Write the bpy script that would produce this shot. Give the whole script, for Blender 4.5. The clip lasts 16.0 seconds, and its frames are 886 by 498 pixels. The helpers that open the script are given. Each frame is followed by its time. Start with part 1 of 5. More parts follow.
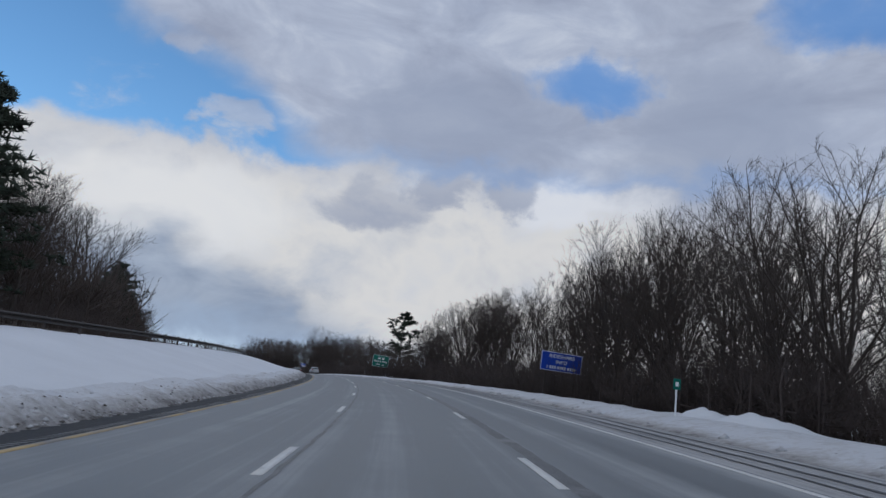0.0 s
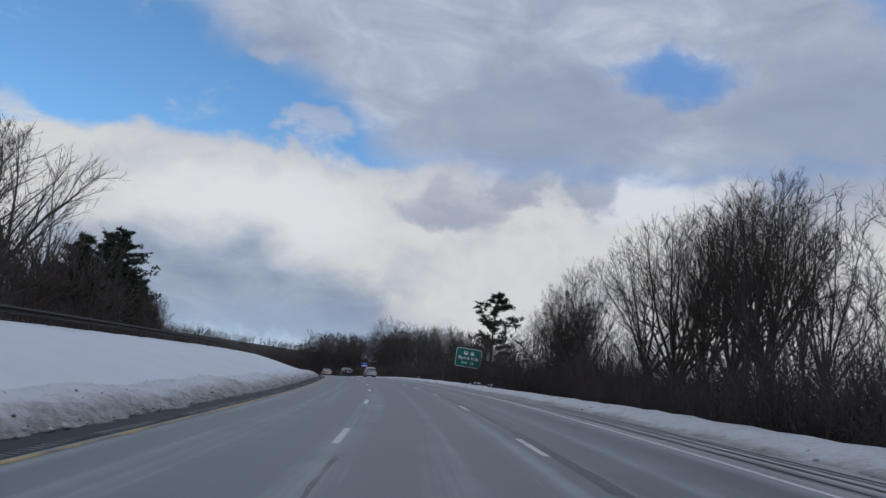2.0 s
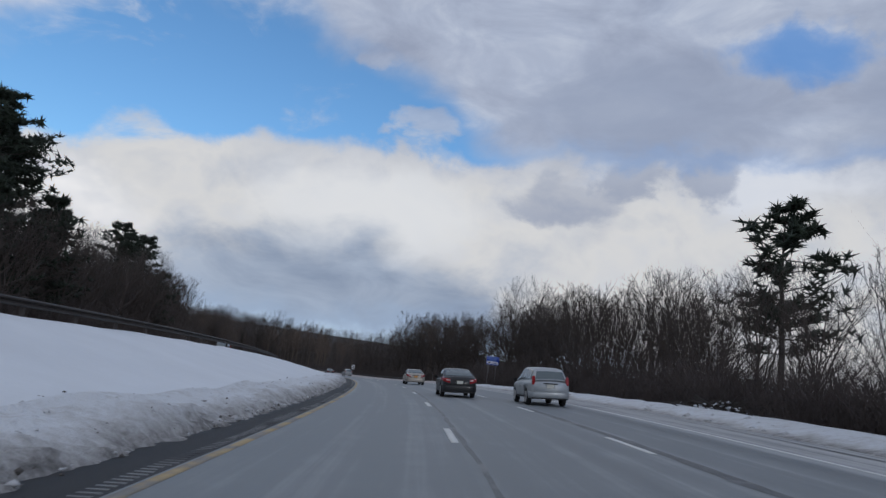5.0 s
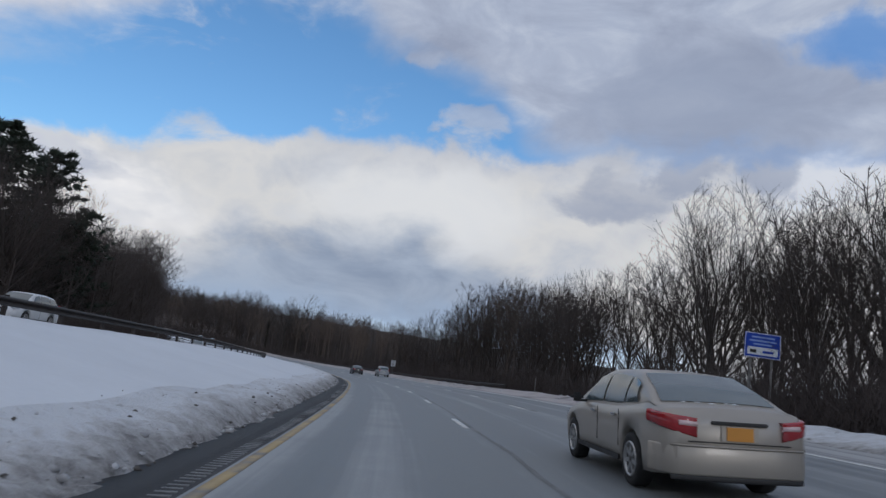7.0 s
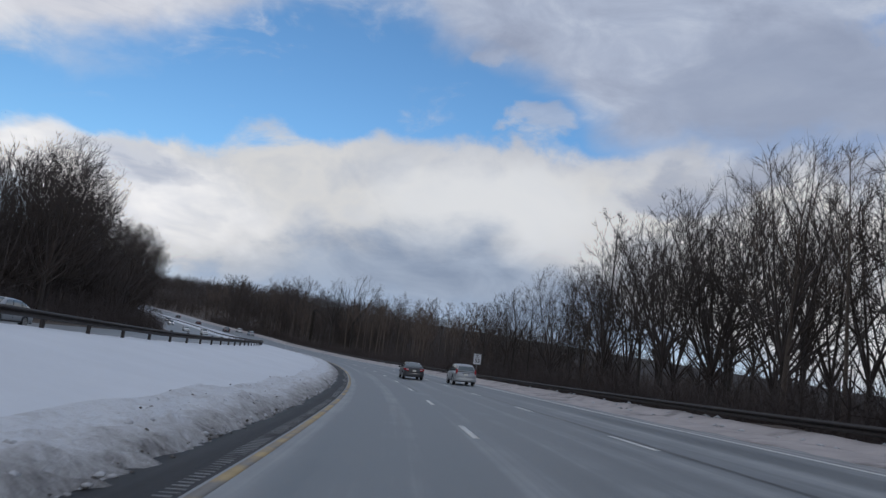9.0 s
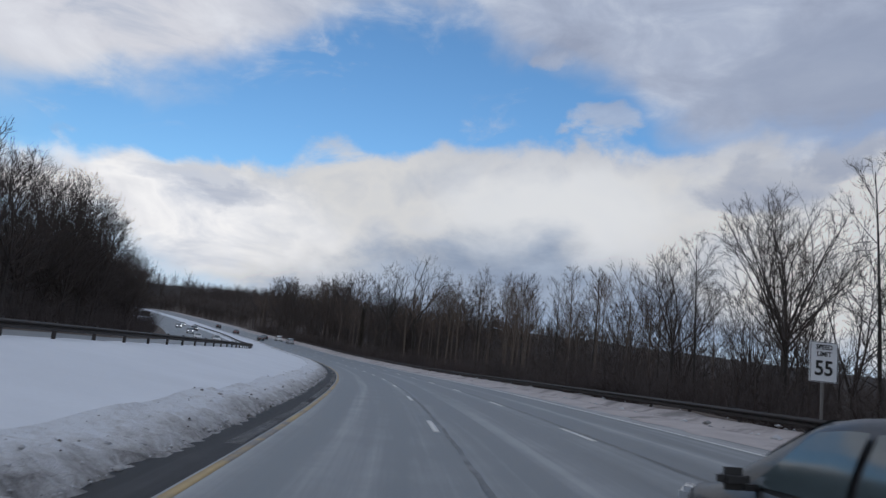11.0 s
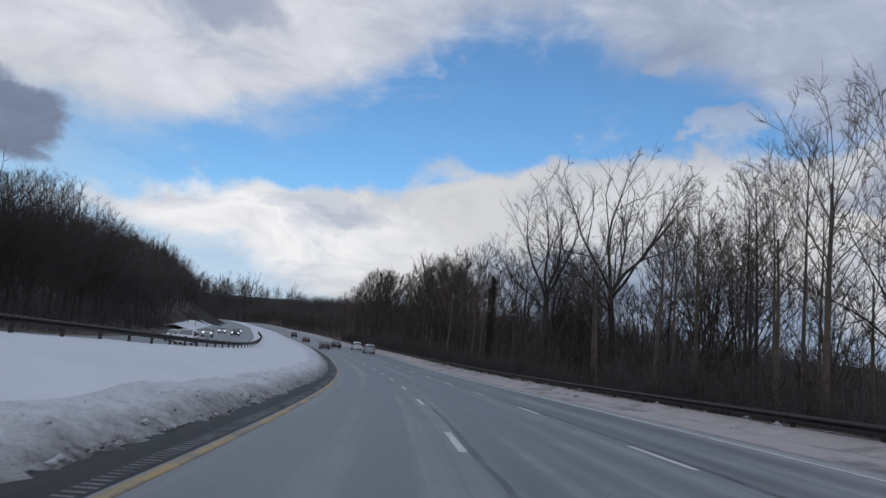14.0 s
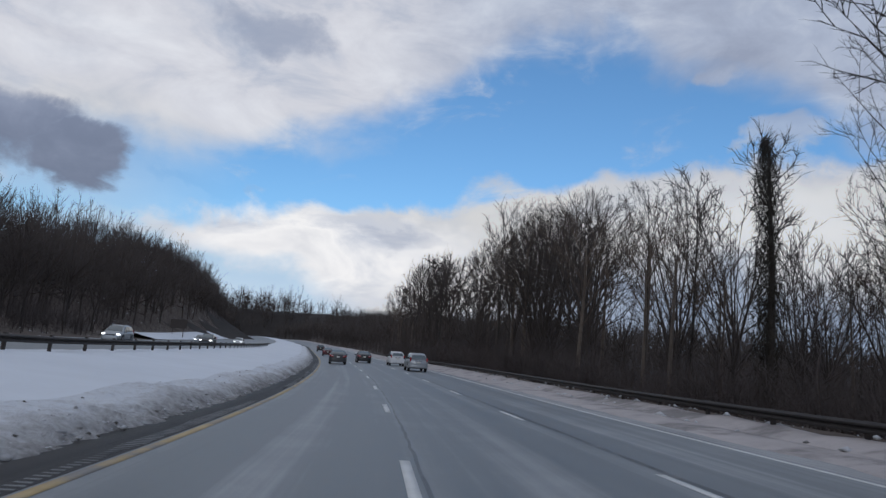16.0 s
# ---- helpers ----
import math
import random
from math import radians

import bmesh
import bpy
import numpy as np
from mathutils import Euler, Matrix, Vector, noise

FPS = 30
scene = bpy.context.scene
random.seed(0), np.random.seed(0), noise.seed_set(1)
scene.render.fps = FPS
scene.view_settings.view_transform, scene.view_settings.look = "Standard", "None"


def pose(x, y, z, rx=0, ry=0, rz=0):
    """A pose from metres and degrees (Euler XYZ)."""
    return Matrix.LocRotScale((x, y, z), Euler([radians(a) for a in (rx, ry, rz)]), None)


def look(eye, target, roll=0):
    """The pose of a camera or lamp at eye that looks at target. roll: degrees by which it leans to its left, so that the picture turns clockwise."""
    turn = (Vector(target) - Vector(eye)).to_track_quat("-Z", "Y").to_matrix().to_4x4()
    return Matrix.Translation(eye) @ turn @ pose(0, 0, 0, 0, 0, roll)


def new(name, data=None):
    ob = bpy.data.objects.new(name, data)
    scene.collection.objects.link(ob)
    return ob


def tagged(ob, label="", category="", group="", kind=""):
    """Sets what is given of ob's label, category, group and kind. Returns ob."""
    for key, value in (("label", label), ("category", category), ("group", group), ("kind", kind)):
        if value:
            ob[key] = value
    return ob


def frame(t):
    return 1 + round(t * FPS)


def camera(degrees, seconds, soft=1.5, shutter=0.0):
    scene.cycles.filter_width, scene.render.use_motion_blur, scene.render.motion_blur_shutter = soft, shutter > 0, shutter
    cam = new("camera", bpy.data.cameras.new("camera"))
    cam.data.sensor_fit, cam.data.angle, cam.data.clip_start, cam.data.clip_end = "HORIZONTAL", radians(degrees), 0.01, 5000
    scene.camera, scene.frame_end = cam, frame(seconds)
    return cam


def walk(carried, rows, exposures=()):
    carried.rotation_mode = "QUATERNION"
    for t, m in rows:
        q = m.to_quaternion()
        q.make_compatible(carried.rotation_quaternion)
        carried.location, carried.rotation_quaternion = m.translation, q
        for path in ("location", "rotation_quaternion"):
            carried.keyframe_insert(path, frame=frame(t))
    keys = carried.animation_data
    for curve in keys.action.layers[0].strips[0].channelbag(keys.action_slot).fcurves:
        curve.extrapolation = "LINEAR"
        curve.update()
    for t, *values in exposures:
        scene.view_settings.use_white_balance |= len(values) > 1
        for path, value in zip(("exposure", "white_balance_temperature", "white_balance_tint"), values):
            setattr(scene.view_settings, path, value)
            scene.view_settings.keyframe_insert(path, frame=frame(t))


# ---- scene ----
cam = camera(66.5, 16.0, soft=1.4, shutter=0.05)
# seconds, x, y, z, pitch, roll, yaw
PATH = (
    (0.0, 0.00, 0.00, 0.00, 11.91, -6.83, -3.56),
    (0.5, 0.02, 14.61, 0.39, 11.68, -7.12, -2.06),
    (1.0, -0.48, 29.18, 0.74, 11.43, -6.96, -0.37),
    (1.5, -1.44, 43.71, 1.04, 11.45, -6.91, 1.41),
    (2.0, -2.83, 58.18, 1.30, 11.09, -7.03, 3.25),
    (2.5, -4.67, 72.57, 1.50, 11.11, -7.15, 5.05),
    (3.0, -6.93, 86.87, 1.65, 10.86, -7.19, 6.67),
    (3.5, -9.54, 101.10, 1.74, 10.44, -6.63, 8.37),
    (4.0, -12.57, 115.25, 1.79, 10.33, -6.78, 10.05),
    (4.5, -15.96, 129.33, 1.77, 10.04, -6.87, 11.46),
    (5.0, -19.67, 143.33, 1.68, 9.73, -7.10, 12.74),
    (5.5, -23.69, 157.26, 1.53, 9.48, -7.42, 13.96),
    (6.0, -27.99, 171.12, 1.31, 9.32, -7.76, 15.14),
    (6.5, -32.56, 184.90, 1.03, 9.21, -7.96, 16.18),
    (7.0, -37.58, 198.53, 0.68, 9.01, -7.61, 16.99),
    (7.5, -42.75, 212.11, 0.30, 9.01, -7.31, 18.09),
    (8.0, -48.18, 225.58, -0.07, 8.44, -7.32, 19.57),
    (8.5, -53.93, 238.93, -0.58, 8.27, -7.63, 21.38),
    (9.0, -60.01, 252.09, -1.07, 8.17, -7.57, 22.78),
    (9.5, -66.24, 265.20, -1.48, 8.49, -7.52, 24.20),
    (10.0, -72.76, 278.15, -1.91, 8.52, -6.98, 25.54),
    (10.5, -79.68, 290.84, -2.34, 8.44, -6.41, 27.08),
    (11.0, -87.05, 303.26, -2.76, 8.20, -5.86, 28.86),
    (11.5, -94.75, 315.44, -3.22, 7.93, -5.34, 30.75),
    (12.0, -102.72, 327.40, -3.64, 7.86, -5.37, 32.43),
    (12.5, -111.10, 339.07, -4.09, 8.01, -5.41, 34.28),
    (13.0, -119.85, 350.47, -4.53, 8.22, -5.27, 35.83),
    (13.5, -129.02, 361.60, -4.95, 8.57, -5.26, 37.14),
    (14.0, -138.45, 372.52, -5.33, 8.73, -5.42, 38.72),
    (14.5, -148.22, 383.20, -5.62, 9.06, -5.33, 39.66),
    (15.0, -158.17, 393.75, -5.89, 9.51, -5.39, 40.95),
    (15.5, -168.43, 403.98, -6.03, 9.47, -5.10, 42.40),
    (16.0, -178.89, 414.09, -6.14, 9.89, -4.83, 43.20),
)
walk(cam, [(t, pose(x, y, z, 90 + p, r, w)) for t, x, y, z, p, r, w in PATH], [(0.0, -0.68, 5600, 10), (16.0, -0.68, 5600, 10)])

# ---- the road's line: curvature, height and crossfall every 60 m ----
S0, S1 = -240, 1020
KAPPA = (0.5, 1, 1.5, 2, 2.029, 1.863, 1.634, 1.816, 1.58, 1.895, 2.003, 2.036,
         1.608, 0.761, 0.123, 0.1, 0.332, 0.762, 1.201, 1.6, 1, 0.6)
LEVEL = (-6, -5, -3.9, -2.81, -1.34, -0.06, 0.5, 0.14, -1.36, -3.61, -5.32, -6.86,
         -7.48, -6.7, -5.77, -4.4, -2.9, -1.62, 0.14, 2.19, 2.99, 3.59)
CROSS = (0.02, 0.03, 0.045, 0.054, 0.0675, 0.061, 0.0451, 0.0732, 0.0619, 0.0533, 0.0256, 0.0092,
         0.0189, 0.0212, 0.0213, 0.0263, 0.025, 0.0247, 0.0248, 0.0252, 0.025, 0.025)
STEP = np.arange(S0, S1 + 0.5, 1.0)
_k = np.interp(STEP, np.linspace(S0, S1, 22), KAPPA) / 1000
HEAD = np.concatenate([[0], np.cumsum((_k[1:] + _k[:-1]) / 2)])
HEAD = HEAD - HEAD[-S0] - 0.01838
_m = (HEAD[1:] + HEAD[:-1]) / 2
LX = np.concatenate([[0], np.cumsum(-np.sin(_m))])
LY = np.concatenate([[0], np.cumsum(np.cos(_m))])
LX, LY = LX - LX[-S0] + 0.265, LY - LY[-S0] + 0.006


def level(s):
    """Height of the road's middle."""
    f = (np.asarray(s, float) - S0) / 60
    z = np.array(LEVEL)
    i = np.clip(np.floor(f).astype(int), 1, len(z) - 3)
    t = f - i
    a, b, c, d = z[i - 1], z[i], z[i + 1], z[i + 2]
    return 0.5 * (2 * b + (c - a) * t + (2 * a - 5 * b + 4 * c - d) * t * t + (3 * b - a - 3 * c + d) * t ** 3)


def cross(s):
    return np.interp(s, np.linspace(S0, S1, 22), CROSS)


def smooth(x, a, b):
    t = np.clip((x - a) / (b - a), 0, 1)
    return t * t * (3 - 2 * t)


def terrain(s, u):
    """Height of the land over the road's middle, u metres to the right of it."""
    s, u = np.asarray(s, float), np.asarray(u, float)
    k = cross(s)
    lane = k * np.clip(u, -6.4, 8.2)
    right = lane + 0.25 * smooth(u, 8.2, 9.5) - 0.5 * smooth(u, 10.5, 16) * smooth(s, 0, 120)
    right += smooth(u, 20, 60) * (-5 * smooth(s, 150, 230) * (1 - smooth(s, 560, 640)) + 3 * smooth(s, 540, 660))
    right += smooth(u, 50, 200) * 7 * smooth(s, 600, 800) + smooth(u, 12, 70) * (5 * smooth(s, 700, 800) + 7 * smooth(s, 790, 960))
    right += 10 * smooth(s, 1000, 1019) * smooth(u, 20, 60) * (1 - smooth(u, 70, 105))
    berm = 0.26 + 0.1 * np.sin(s * 0.31) * np.sin(s * 0.83)
    crest = np.interp(s, (40, 140, 230, 300, 390, 440, 495, 600), (1.15, 1.33, 1.02, 0.82, 1.2, 1.0, 0.52, 0.5))
    median = lane + berm * smooth(-u, 6.3, 7.2) + (crest - k * -6.4 - berm) * smooth(-u, 6.9, 15.5)
    left = median - 0.25 * smooth(-u, 16.2, 17.6)
    bank = smooth(-u, 33, 58) * (2.2 + 1.8 * smooth(s, 380, 470) + 15 * smooth(s, 570, 780) * (1 - 0.5 * smooth(s, 850, 1000)))
    bank += smooth(-u, 40, 110) * (6 + 8 * smooth(s, 420, 620))
    left += bank
    return np.where(u > 0, right, left)


def spot(s, u, dz=0.0):
    """The point of the land at s along the road and u to its right."""
    h = np.interp(s, STEP, HEAD)
    return Vector((float(np.interp(s, STEP, LX) + math.cos(h) * u), float(np.interp(s, STEP, LY) + math.sin(h) * u),
                   float(level(s) + terrain(s, u) + dz)))


def heading(s):
    return float(np.interp(s, STEP, HEAD))


# ---- sky and light ----
SUN_AZ, SUN_EL = radians(-140), radians(18)
world = bpy.data.worlds.new("sky")
scene.world = world
world.use_nodes = True
wt = world.node_tree
wt.nodes.clear()


class Nodes:
    """Short hand for a node tree."""

    def __init__(self, tree):
        self.tree = tree

    def put(self, socket, value):
        if isinstance(value, bpy.types.NodeSocket):
            self.tree.links.new(value, socket)
        else:
            socket.default_value = value

    def math(self, op, a, b=0.0, c=0.0, clamp=False):
        n = self.tree.nodes.new("ShaderNodeMath")
        n.operation, n.use_clamp = op, clamp
        for sock, value in zip(n.inputs, (a, b, c)):
            self.put(sock, value)
        return n.outputs[0]

    def ramp(self, x, a, b, lo=0.0, hi=1.0):
        n = self.tree.nodes.new("ShaderNodeMapRange")
        n.interpolation_type = "SMOOTHSTEP"
        for sock, value in zip(n.inputs, (x, a, b, lo, hi)):
            self.put(sock, value)
        return n.outputs[0]

    def noise(self, vec, scale, detail=4.0, rough=0.55, warp=0.0):
        n = self.tree.nodes.new("ShaderNodeTexNoise")
        if vec is not None:
            self.put(n.inputs["Vector"], vec)
        n.inputs["Scale"].default_value, n.inputs["Detail"].default_value = scale, detail
        n.inputs["Roughness"].default_value, n.inputs["Distortion"].default_value = rough, warp
        return n.outputs["Fac"]

    def mix(self, fac, a, b, blend="MIX"):
        n = self.tree.nodes.new("ShaderNodeMix")
        n.data_type, n.blend_type = "RGBA", blend
        self.put(n.inputs[0], fac)
        self.put(n.inputs[6], a)
        self.put(n.inputs[7], b)
        return n.outputs[2]

    def xyz(self, x, y, z):
        n = self.tree.nodes.new("ShaderNodeCombineXYZ")
        for sock, value in zip(n.inputs, (x, y, z)):
            self.put(sock, value)
        return n.outputs[0]

    def split(self, vec):
        n = self.tree.nodes.new("ShaderNodeSeparateXYZ")
        self.put(n.inputs[0], vec)
        return n.outputs

    def colour(self, fac, stops):
        n = self.tree.nodes.new("ShaderNodeValToRGB")
        self.put(n.inputs[0], fac)
        el = n.color_ramp.elements
        for p, c in stops[2:]:
            el.new(p)
        for e, (p, c) in zip(el, stops):
            e.position, e.color = p, (*c, 1)
        return n.outputs[0]


W = Nodes(wt)
direction = wt.nodes.new("ShaderNodeTexCoord").outputs["Generated"]
dx, dy, dz = W.split(direction)
az = W.math("MULTIPLY_ADD", W.math("ARCTAN2", W.math("MULTIPLY", dx, -1.0), dy), 57.296, 0.8)
el = W.math("MULTIPLY_ADD", W.math("ARCSINE", dz), 57.296, -0.48)
flat = W.xyz(W.math("MULTIPLY", az, 0.06), W.math("MULTIPLY", el, 0.08), 0.0)
puff = W.noise(flat, 2.2, 8, 0.56, 0.25)
wisp = W.noise(W.xyz(W.math("MULTIPLY", az, 0.045), W.math("MULTIPLY", el, 0.10), 4.0), 2.4, 7, 0.58, 0.5)
swirl = W.math("SUBTRACT", W.noise(W.xyz(W.math("MULTIPLY", az, 0.06), W.math("MULTIPLY", el, 0.08), 7.0), 2.6, 8, 0.6, 0.2), 0.5)
curl = W.math("SUBTRACT", puff, 0.5)
az2 = W.math("ADD", az, W.math("MULTIPLY", swirl, 11.0))
el2 = W.math("ADD", el, W.math("MULTIPLY", curl, 8.0))


def edge_height(stops):
    """Elevation of a cloud's edge along the horizon: degrees of azimuth and elevation."""
    f = W.math("DIVIDE", W.math("ADD", az, 20.0), 110.0)
    c = W.colour(f, [((a + 20) / 110, (e / 40, e / 40, e / 40)) for a, e in stops])
    return W.math("MULTIPLY", c, 40.0)


def blob(a, e, wa, we, soft=0.9):
    """A patch of sky round azimuth a and elevation e."""
    p = W.math("POWER", W.math("DIVIDE", W.math("SUBTRACT", az2, a), wa), 2.0)
    q = W.math("POWER", W.math("DIVIDE", W.math("SUBTRACT", el2, e), we), 2.0)
    return W.ramp(W.math("ADD", p, q), 1.0 + soft, 1.0 - soft)


def heap(a, e, wa, we):
    """A heaped cloud with a knobbly outline."""
    p = W.math("POWER", W.math("DIVIDE", W.math("SUBTRACT", W.math("ADD", az, W.math("MULTIPLY", swirl, 10.0)), a), wa), 2.0)
    q = W.math("POWER", W.math("DIVIDE", W.math("SUBTRACT", W.math("ADD", el, W.math("MULTIPLY", curl, 8.0)), e), we), 2.0)
    return W.ramp(W.math("ADD", p, q), 1.6, 0.45)


# blue between the low bank and the high cloud, and holes in the high cloud
low = edge_height([(5, 17.5), (12, 17.2), (25, 16.3), (37, 15.2), (47, 12.8), (60, 11.0), (67, 9.9), (80, 8.5)])
high = edge_height([(8, 17.0), (14, 19.5), (20, 22.5), (30, 26.5), (40, 26.0), (50, 19.5), (57, 16.6), (80, 13.0)])
gap = W.math("MULTIPLY", W.ramp(W.math("SUBTRACT", el2, low), -0.7, 1.0), W.ramp(W.math("SUBTRACT", el2, high), 3.0, -2.0))
gap = W.math("MULTIPLY", gap, W.ramp(wisp, 0.78, 0.55, 0.25, 1.0))
for hole in ((-13, 25.6, 4.8, 1.9), (-35, 29.5, 7, 2.0), (60, 38, 25, 5), (-120, 35, 40, 9), (160, 40, 30, 12)):
    gap = W.math("MAXIMUM", gap, W.math("MULTIPLY", blob(*hole, 0.95), 0.8))
for a, e, wa, we in ((17.8, 18.4, 2.0, 1.0), (22.3, 24.2, 2.0, 0.9)):
    gap = W.math("MULTIPLY", gap, W.math("SUBTRACT", 1.0, W.math("MULTIPLY", blob(a, e, wa, we), 0.75)))
gap = W.math("MULTIPLY", gap, W.ramp(az, 60.0, 76.0, 1.0, 0.65))
# low bank: cream, brightest towards the far bend
creamy = W.colour(puff, [(0.25, (0.80, 0.79, 0.79)), (0.5, (1.14, 1.04, 0.90)), (0.75, (0.95, 0.92, 0.89))])
creamy = W.mix(W.math("MULTIPLY", blob(22, 12, 9, 3.5), 0.8), creamy, (1.26, 1.17, 1.04, 1))
creamy = W.mix(W.math("MULTIPLY", blob(55, 8, 14, 4.0), 0.9), creamy, W.colour(wisp, [(0.32, (0.98, 0.95, 0.94)), (0.5, (1.62, 1.46, 1.26)), (0.68, (1.30, 1.19, 1.07))]))
upper = W.colour(wisp, [(0.3, (0.47, 0.50, 0.60)), (0.52, (0.66, 0.69, 0.78)), (0.72, (0.95, 0.95, 0.97))])
upper = W.mix(W.ramp(az, 36.0, 56.0, 0.0, 0.85), upper, W.colour(wisp, [(0.3, (0.74, 0.76, 0.82)), (0.5, (1.19, 1.09, 1.01)), (0.7, (1.40, 1.29, 1.17))]))
cloud = W.mix(W.ramp(el2, 13.5, 20.0, 0.0, 0.9), creamy, upper)
cloud = W.mix(W.math("MULTIPLY", blob(-12, 16.2, 6, 1.8), 0.8), cloud, (1.2, 1.14, 1.07, 1))
# grey undersides
grey = W.ramp(W.noise(flat, 1.3, 6, 0.55, 0.3), 0.52, 0.82, 0.0, 0.5)
for dark in ((-24, 21.0, 8.0, 7.0), (-1, 22, 9, 4), (61, 25, 4, 1.6)):
    grey = W.math("MAXIMUM", grey, W.math("MULTIPLY", blob(*dark, 0.9), 0.75))
cloud = W.mix(grey, cloud, (0.50, 0.53, 0.62, 1))
for small in ((4.6, 14.0, 4.8, 2.1), (-0.5, 16.4, 2.6, 1.9), (-7, 17.0, 2.6, 2.0), (64, 12.6, 4.5, 0.7)):
    cloud = W.mix(W.math("MULTIPLY", heap(*small), W.ramp(el2, small[1] + small[3] * 1.3, small[1] - small[3], 0.4, 0.8)), cloud, (0.50, 0.525, 0.61, 1))
cloud = W.mix(W.math("MULTIPLY", blob(49, 9.6, 3.0, 0.9), 0.45), cloud, (0.62, 0.63, 0.69, 1))
shelf = edge_height([(-6, 0.5), (2, 2.0), (8, 4.6), (14, 7.2), (20, 9.0), (28, 9.0), (36, 6.5), (48, 1.5)])
depth = W.ramp(W.math("SUBTRACT", el2, shelf), 2.4, -2.6, 0.0, 0.92)
cloud = W.mix(depth, cloud, W.mix(W.ramp(el2, 1.0, 5.0), (0.52, 0.62, 0.75, 1), W.colour(wisp, [(0.33, (0.37, 0.43, 0.53)), (0.62, (0.62, 0.67, 0.74))])))
# thin pale haze low over the bend
brim = edge_height([(44, 1.0), (48, 3.0), (54, 5.0), (60, 6.8), (67, 8.6), (75, 10.2), (85, 11.0), (90, 11.0)])
pale = W.ramp(W.math("SUBTRACT", el2, brim), 1.2, -1.6)
cloud = W.mix(W.math("MULTIPLY", pale, 0.9), cloud, W.mix(W.ramp(el, 1.0, 9.0), (0.98, 1.10, 1.16, 1), (0.66, 0.88, 1.02, 1)))
air = wt.nodes.new("ShaderNodeTexSky")
air.sky_type, air.sun_disc = "NISHITA", False
air.sun_elevation, air.sun_rotation = SUN_EL, -SUN_AZ
blue = W.mix(1.0, air.outputs[0], (0.140, 0.178, 0.200, 1), "MULTIPLY")
blue = W.mix(W.ramp(az, 22.0, -12.0, 0.0, 0.55), blue, (0.16, 0.47, 1.05, 1))
clouds = W.mix(gap, cloud, blue)
# one dark heaped cloud under the high sheet
lone = W.math("MAXIMUM", heap(80.0, 14.0, 4.6, 2.7), heap(74.6, 12.8, 3.4, 1.9))
slate = W.mix(W.ramp(el2, 10.8, 15.5), (0.31, 0.335, 0.41, 1), W.colour(puff, [(0.35, (0.36, 0.385, 0.47)), (0.65, (0.54, 0.56, 0.64))]))
clouds = W.mix(lone, clouds, slate)
below = W.mix(W.ramp(el, -1.0, -6.0), clouds, (0.25, 0.25, 0.25, 1))
back = wt.nodes.new("ShaderNodeBackground")
wt.links.new(below, back.inputs[0])
back.inputs[1].default_value = 1.0
wt.links.new(back.outputs[0], wt.nodes.new("ShaderNodeOutputWorld").inputs[0])


sun = new("sun", bpy.data.lights.new("sun", "SUN"))
sun.data.energy, sun.data.angle, sun.data.color = 0.6, radians(14), (1.0, 0.9, 0.78)
sun.matrix_world = look((-math.sin(SUN_AZ) * math.cos(SUN_EL) * 100, math.cos(SUN_AZ) * math.cos(SUN_EL) * 100,
                         math.sin(SUN_EL) * 100), (0, 0, 0))

# ---- materials ----


def material(name, base, rough=0.8, metal=0.0, scale=3.0, vary=0.25, bump=0.2, fine=40.0, coat=0.0, second=None, spec=0.5, wave=None):
    """A surface with grain at two sizes; second: another colour that shows in patches."""
    m = bpy.data.materials.new(name)
    m.use_nodes = True
    t = m.node_tree
    N = Nodes(t)
    b = t.nodes["Principled BSDF"]
    pos = t.nodes.new("ShaderNodeNewGeometry").outputs["Position"]
    big, small = N.noise(pos, scale, 5), N.noise(pos, fine, 3)
    dark = tuple(c * (1 - vary) for c in base)
    lite = tuple(min(1, c * (1 + vary)) for c in base)
    col = N.colour(N.math("ADD", N.math("MULTIPLY", big, 0.65), N.math("MULTIPLY", small, 0.35)), [(0.3, dark), (0.7, lite)])
    if second:
        tone, a, z = second
        col = N.mix(N.ramp(N.noise(pos, scale * 0.37, 6, 0.65), a, z), col, (*tone, 1))
    N.put(b.inputs["Base Color"], col)
    N.put(b.inputs["Roughness"], N.ramp(small, 0.2, 0.8, max(0.02, rough - 0.12), min(1, rough + 0.12)))
    b.inputs["Metallic"].default_value = metal
    b.inputs["Specular IOR Level"].default_value = spec
    b.inputs["Coat Weight"].default_value = coat
    if bump:
        n = t.nodes.new("ShaderNodeBump")
        n.inputs["Strength"].default_value, n.inputs["Distance"].default_value = bump, 0.02
        N.put(n.inputs["Height"], N.math("ADD", small, big))
        t.links.new(n.outputs[0], b.inputs["Normal"])
    return m


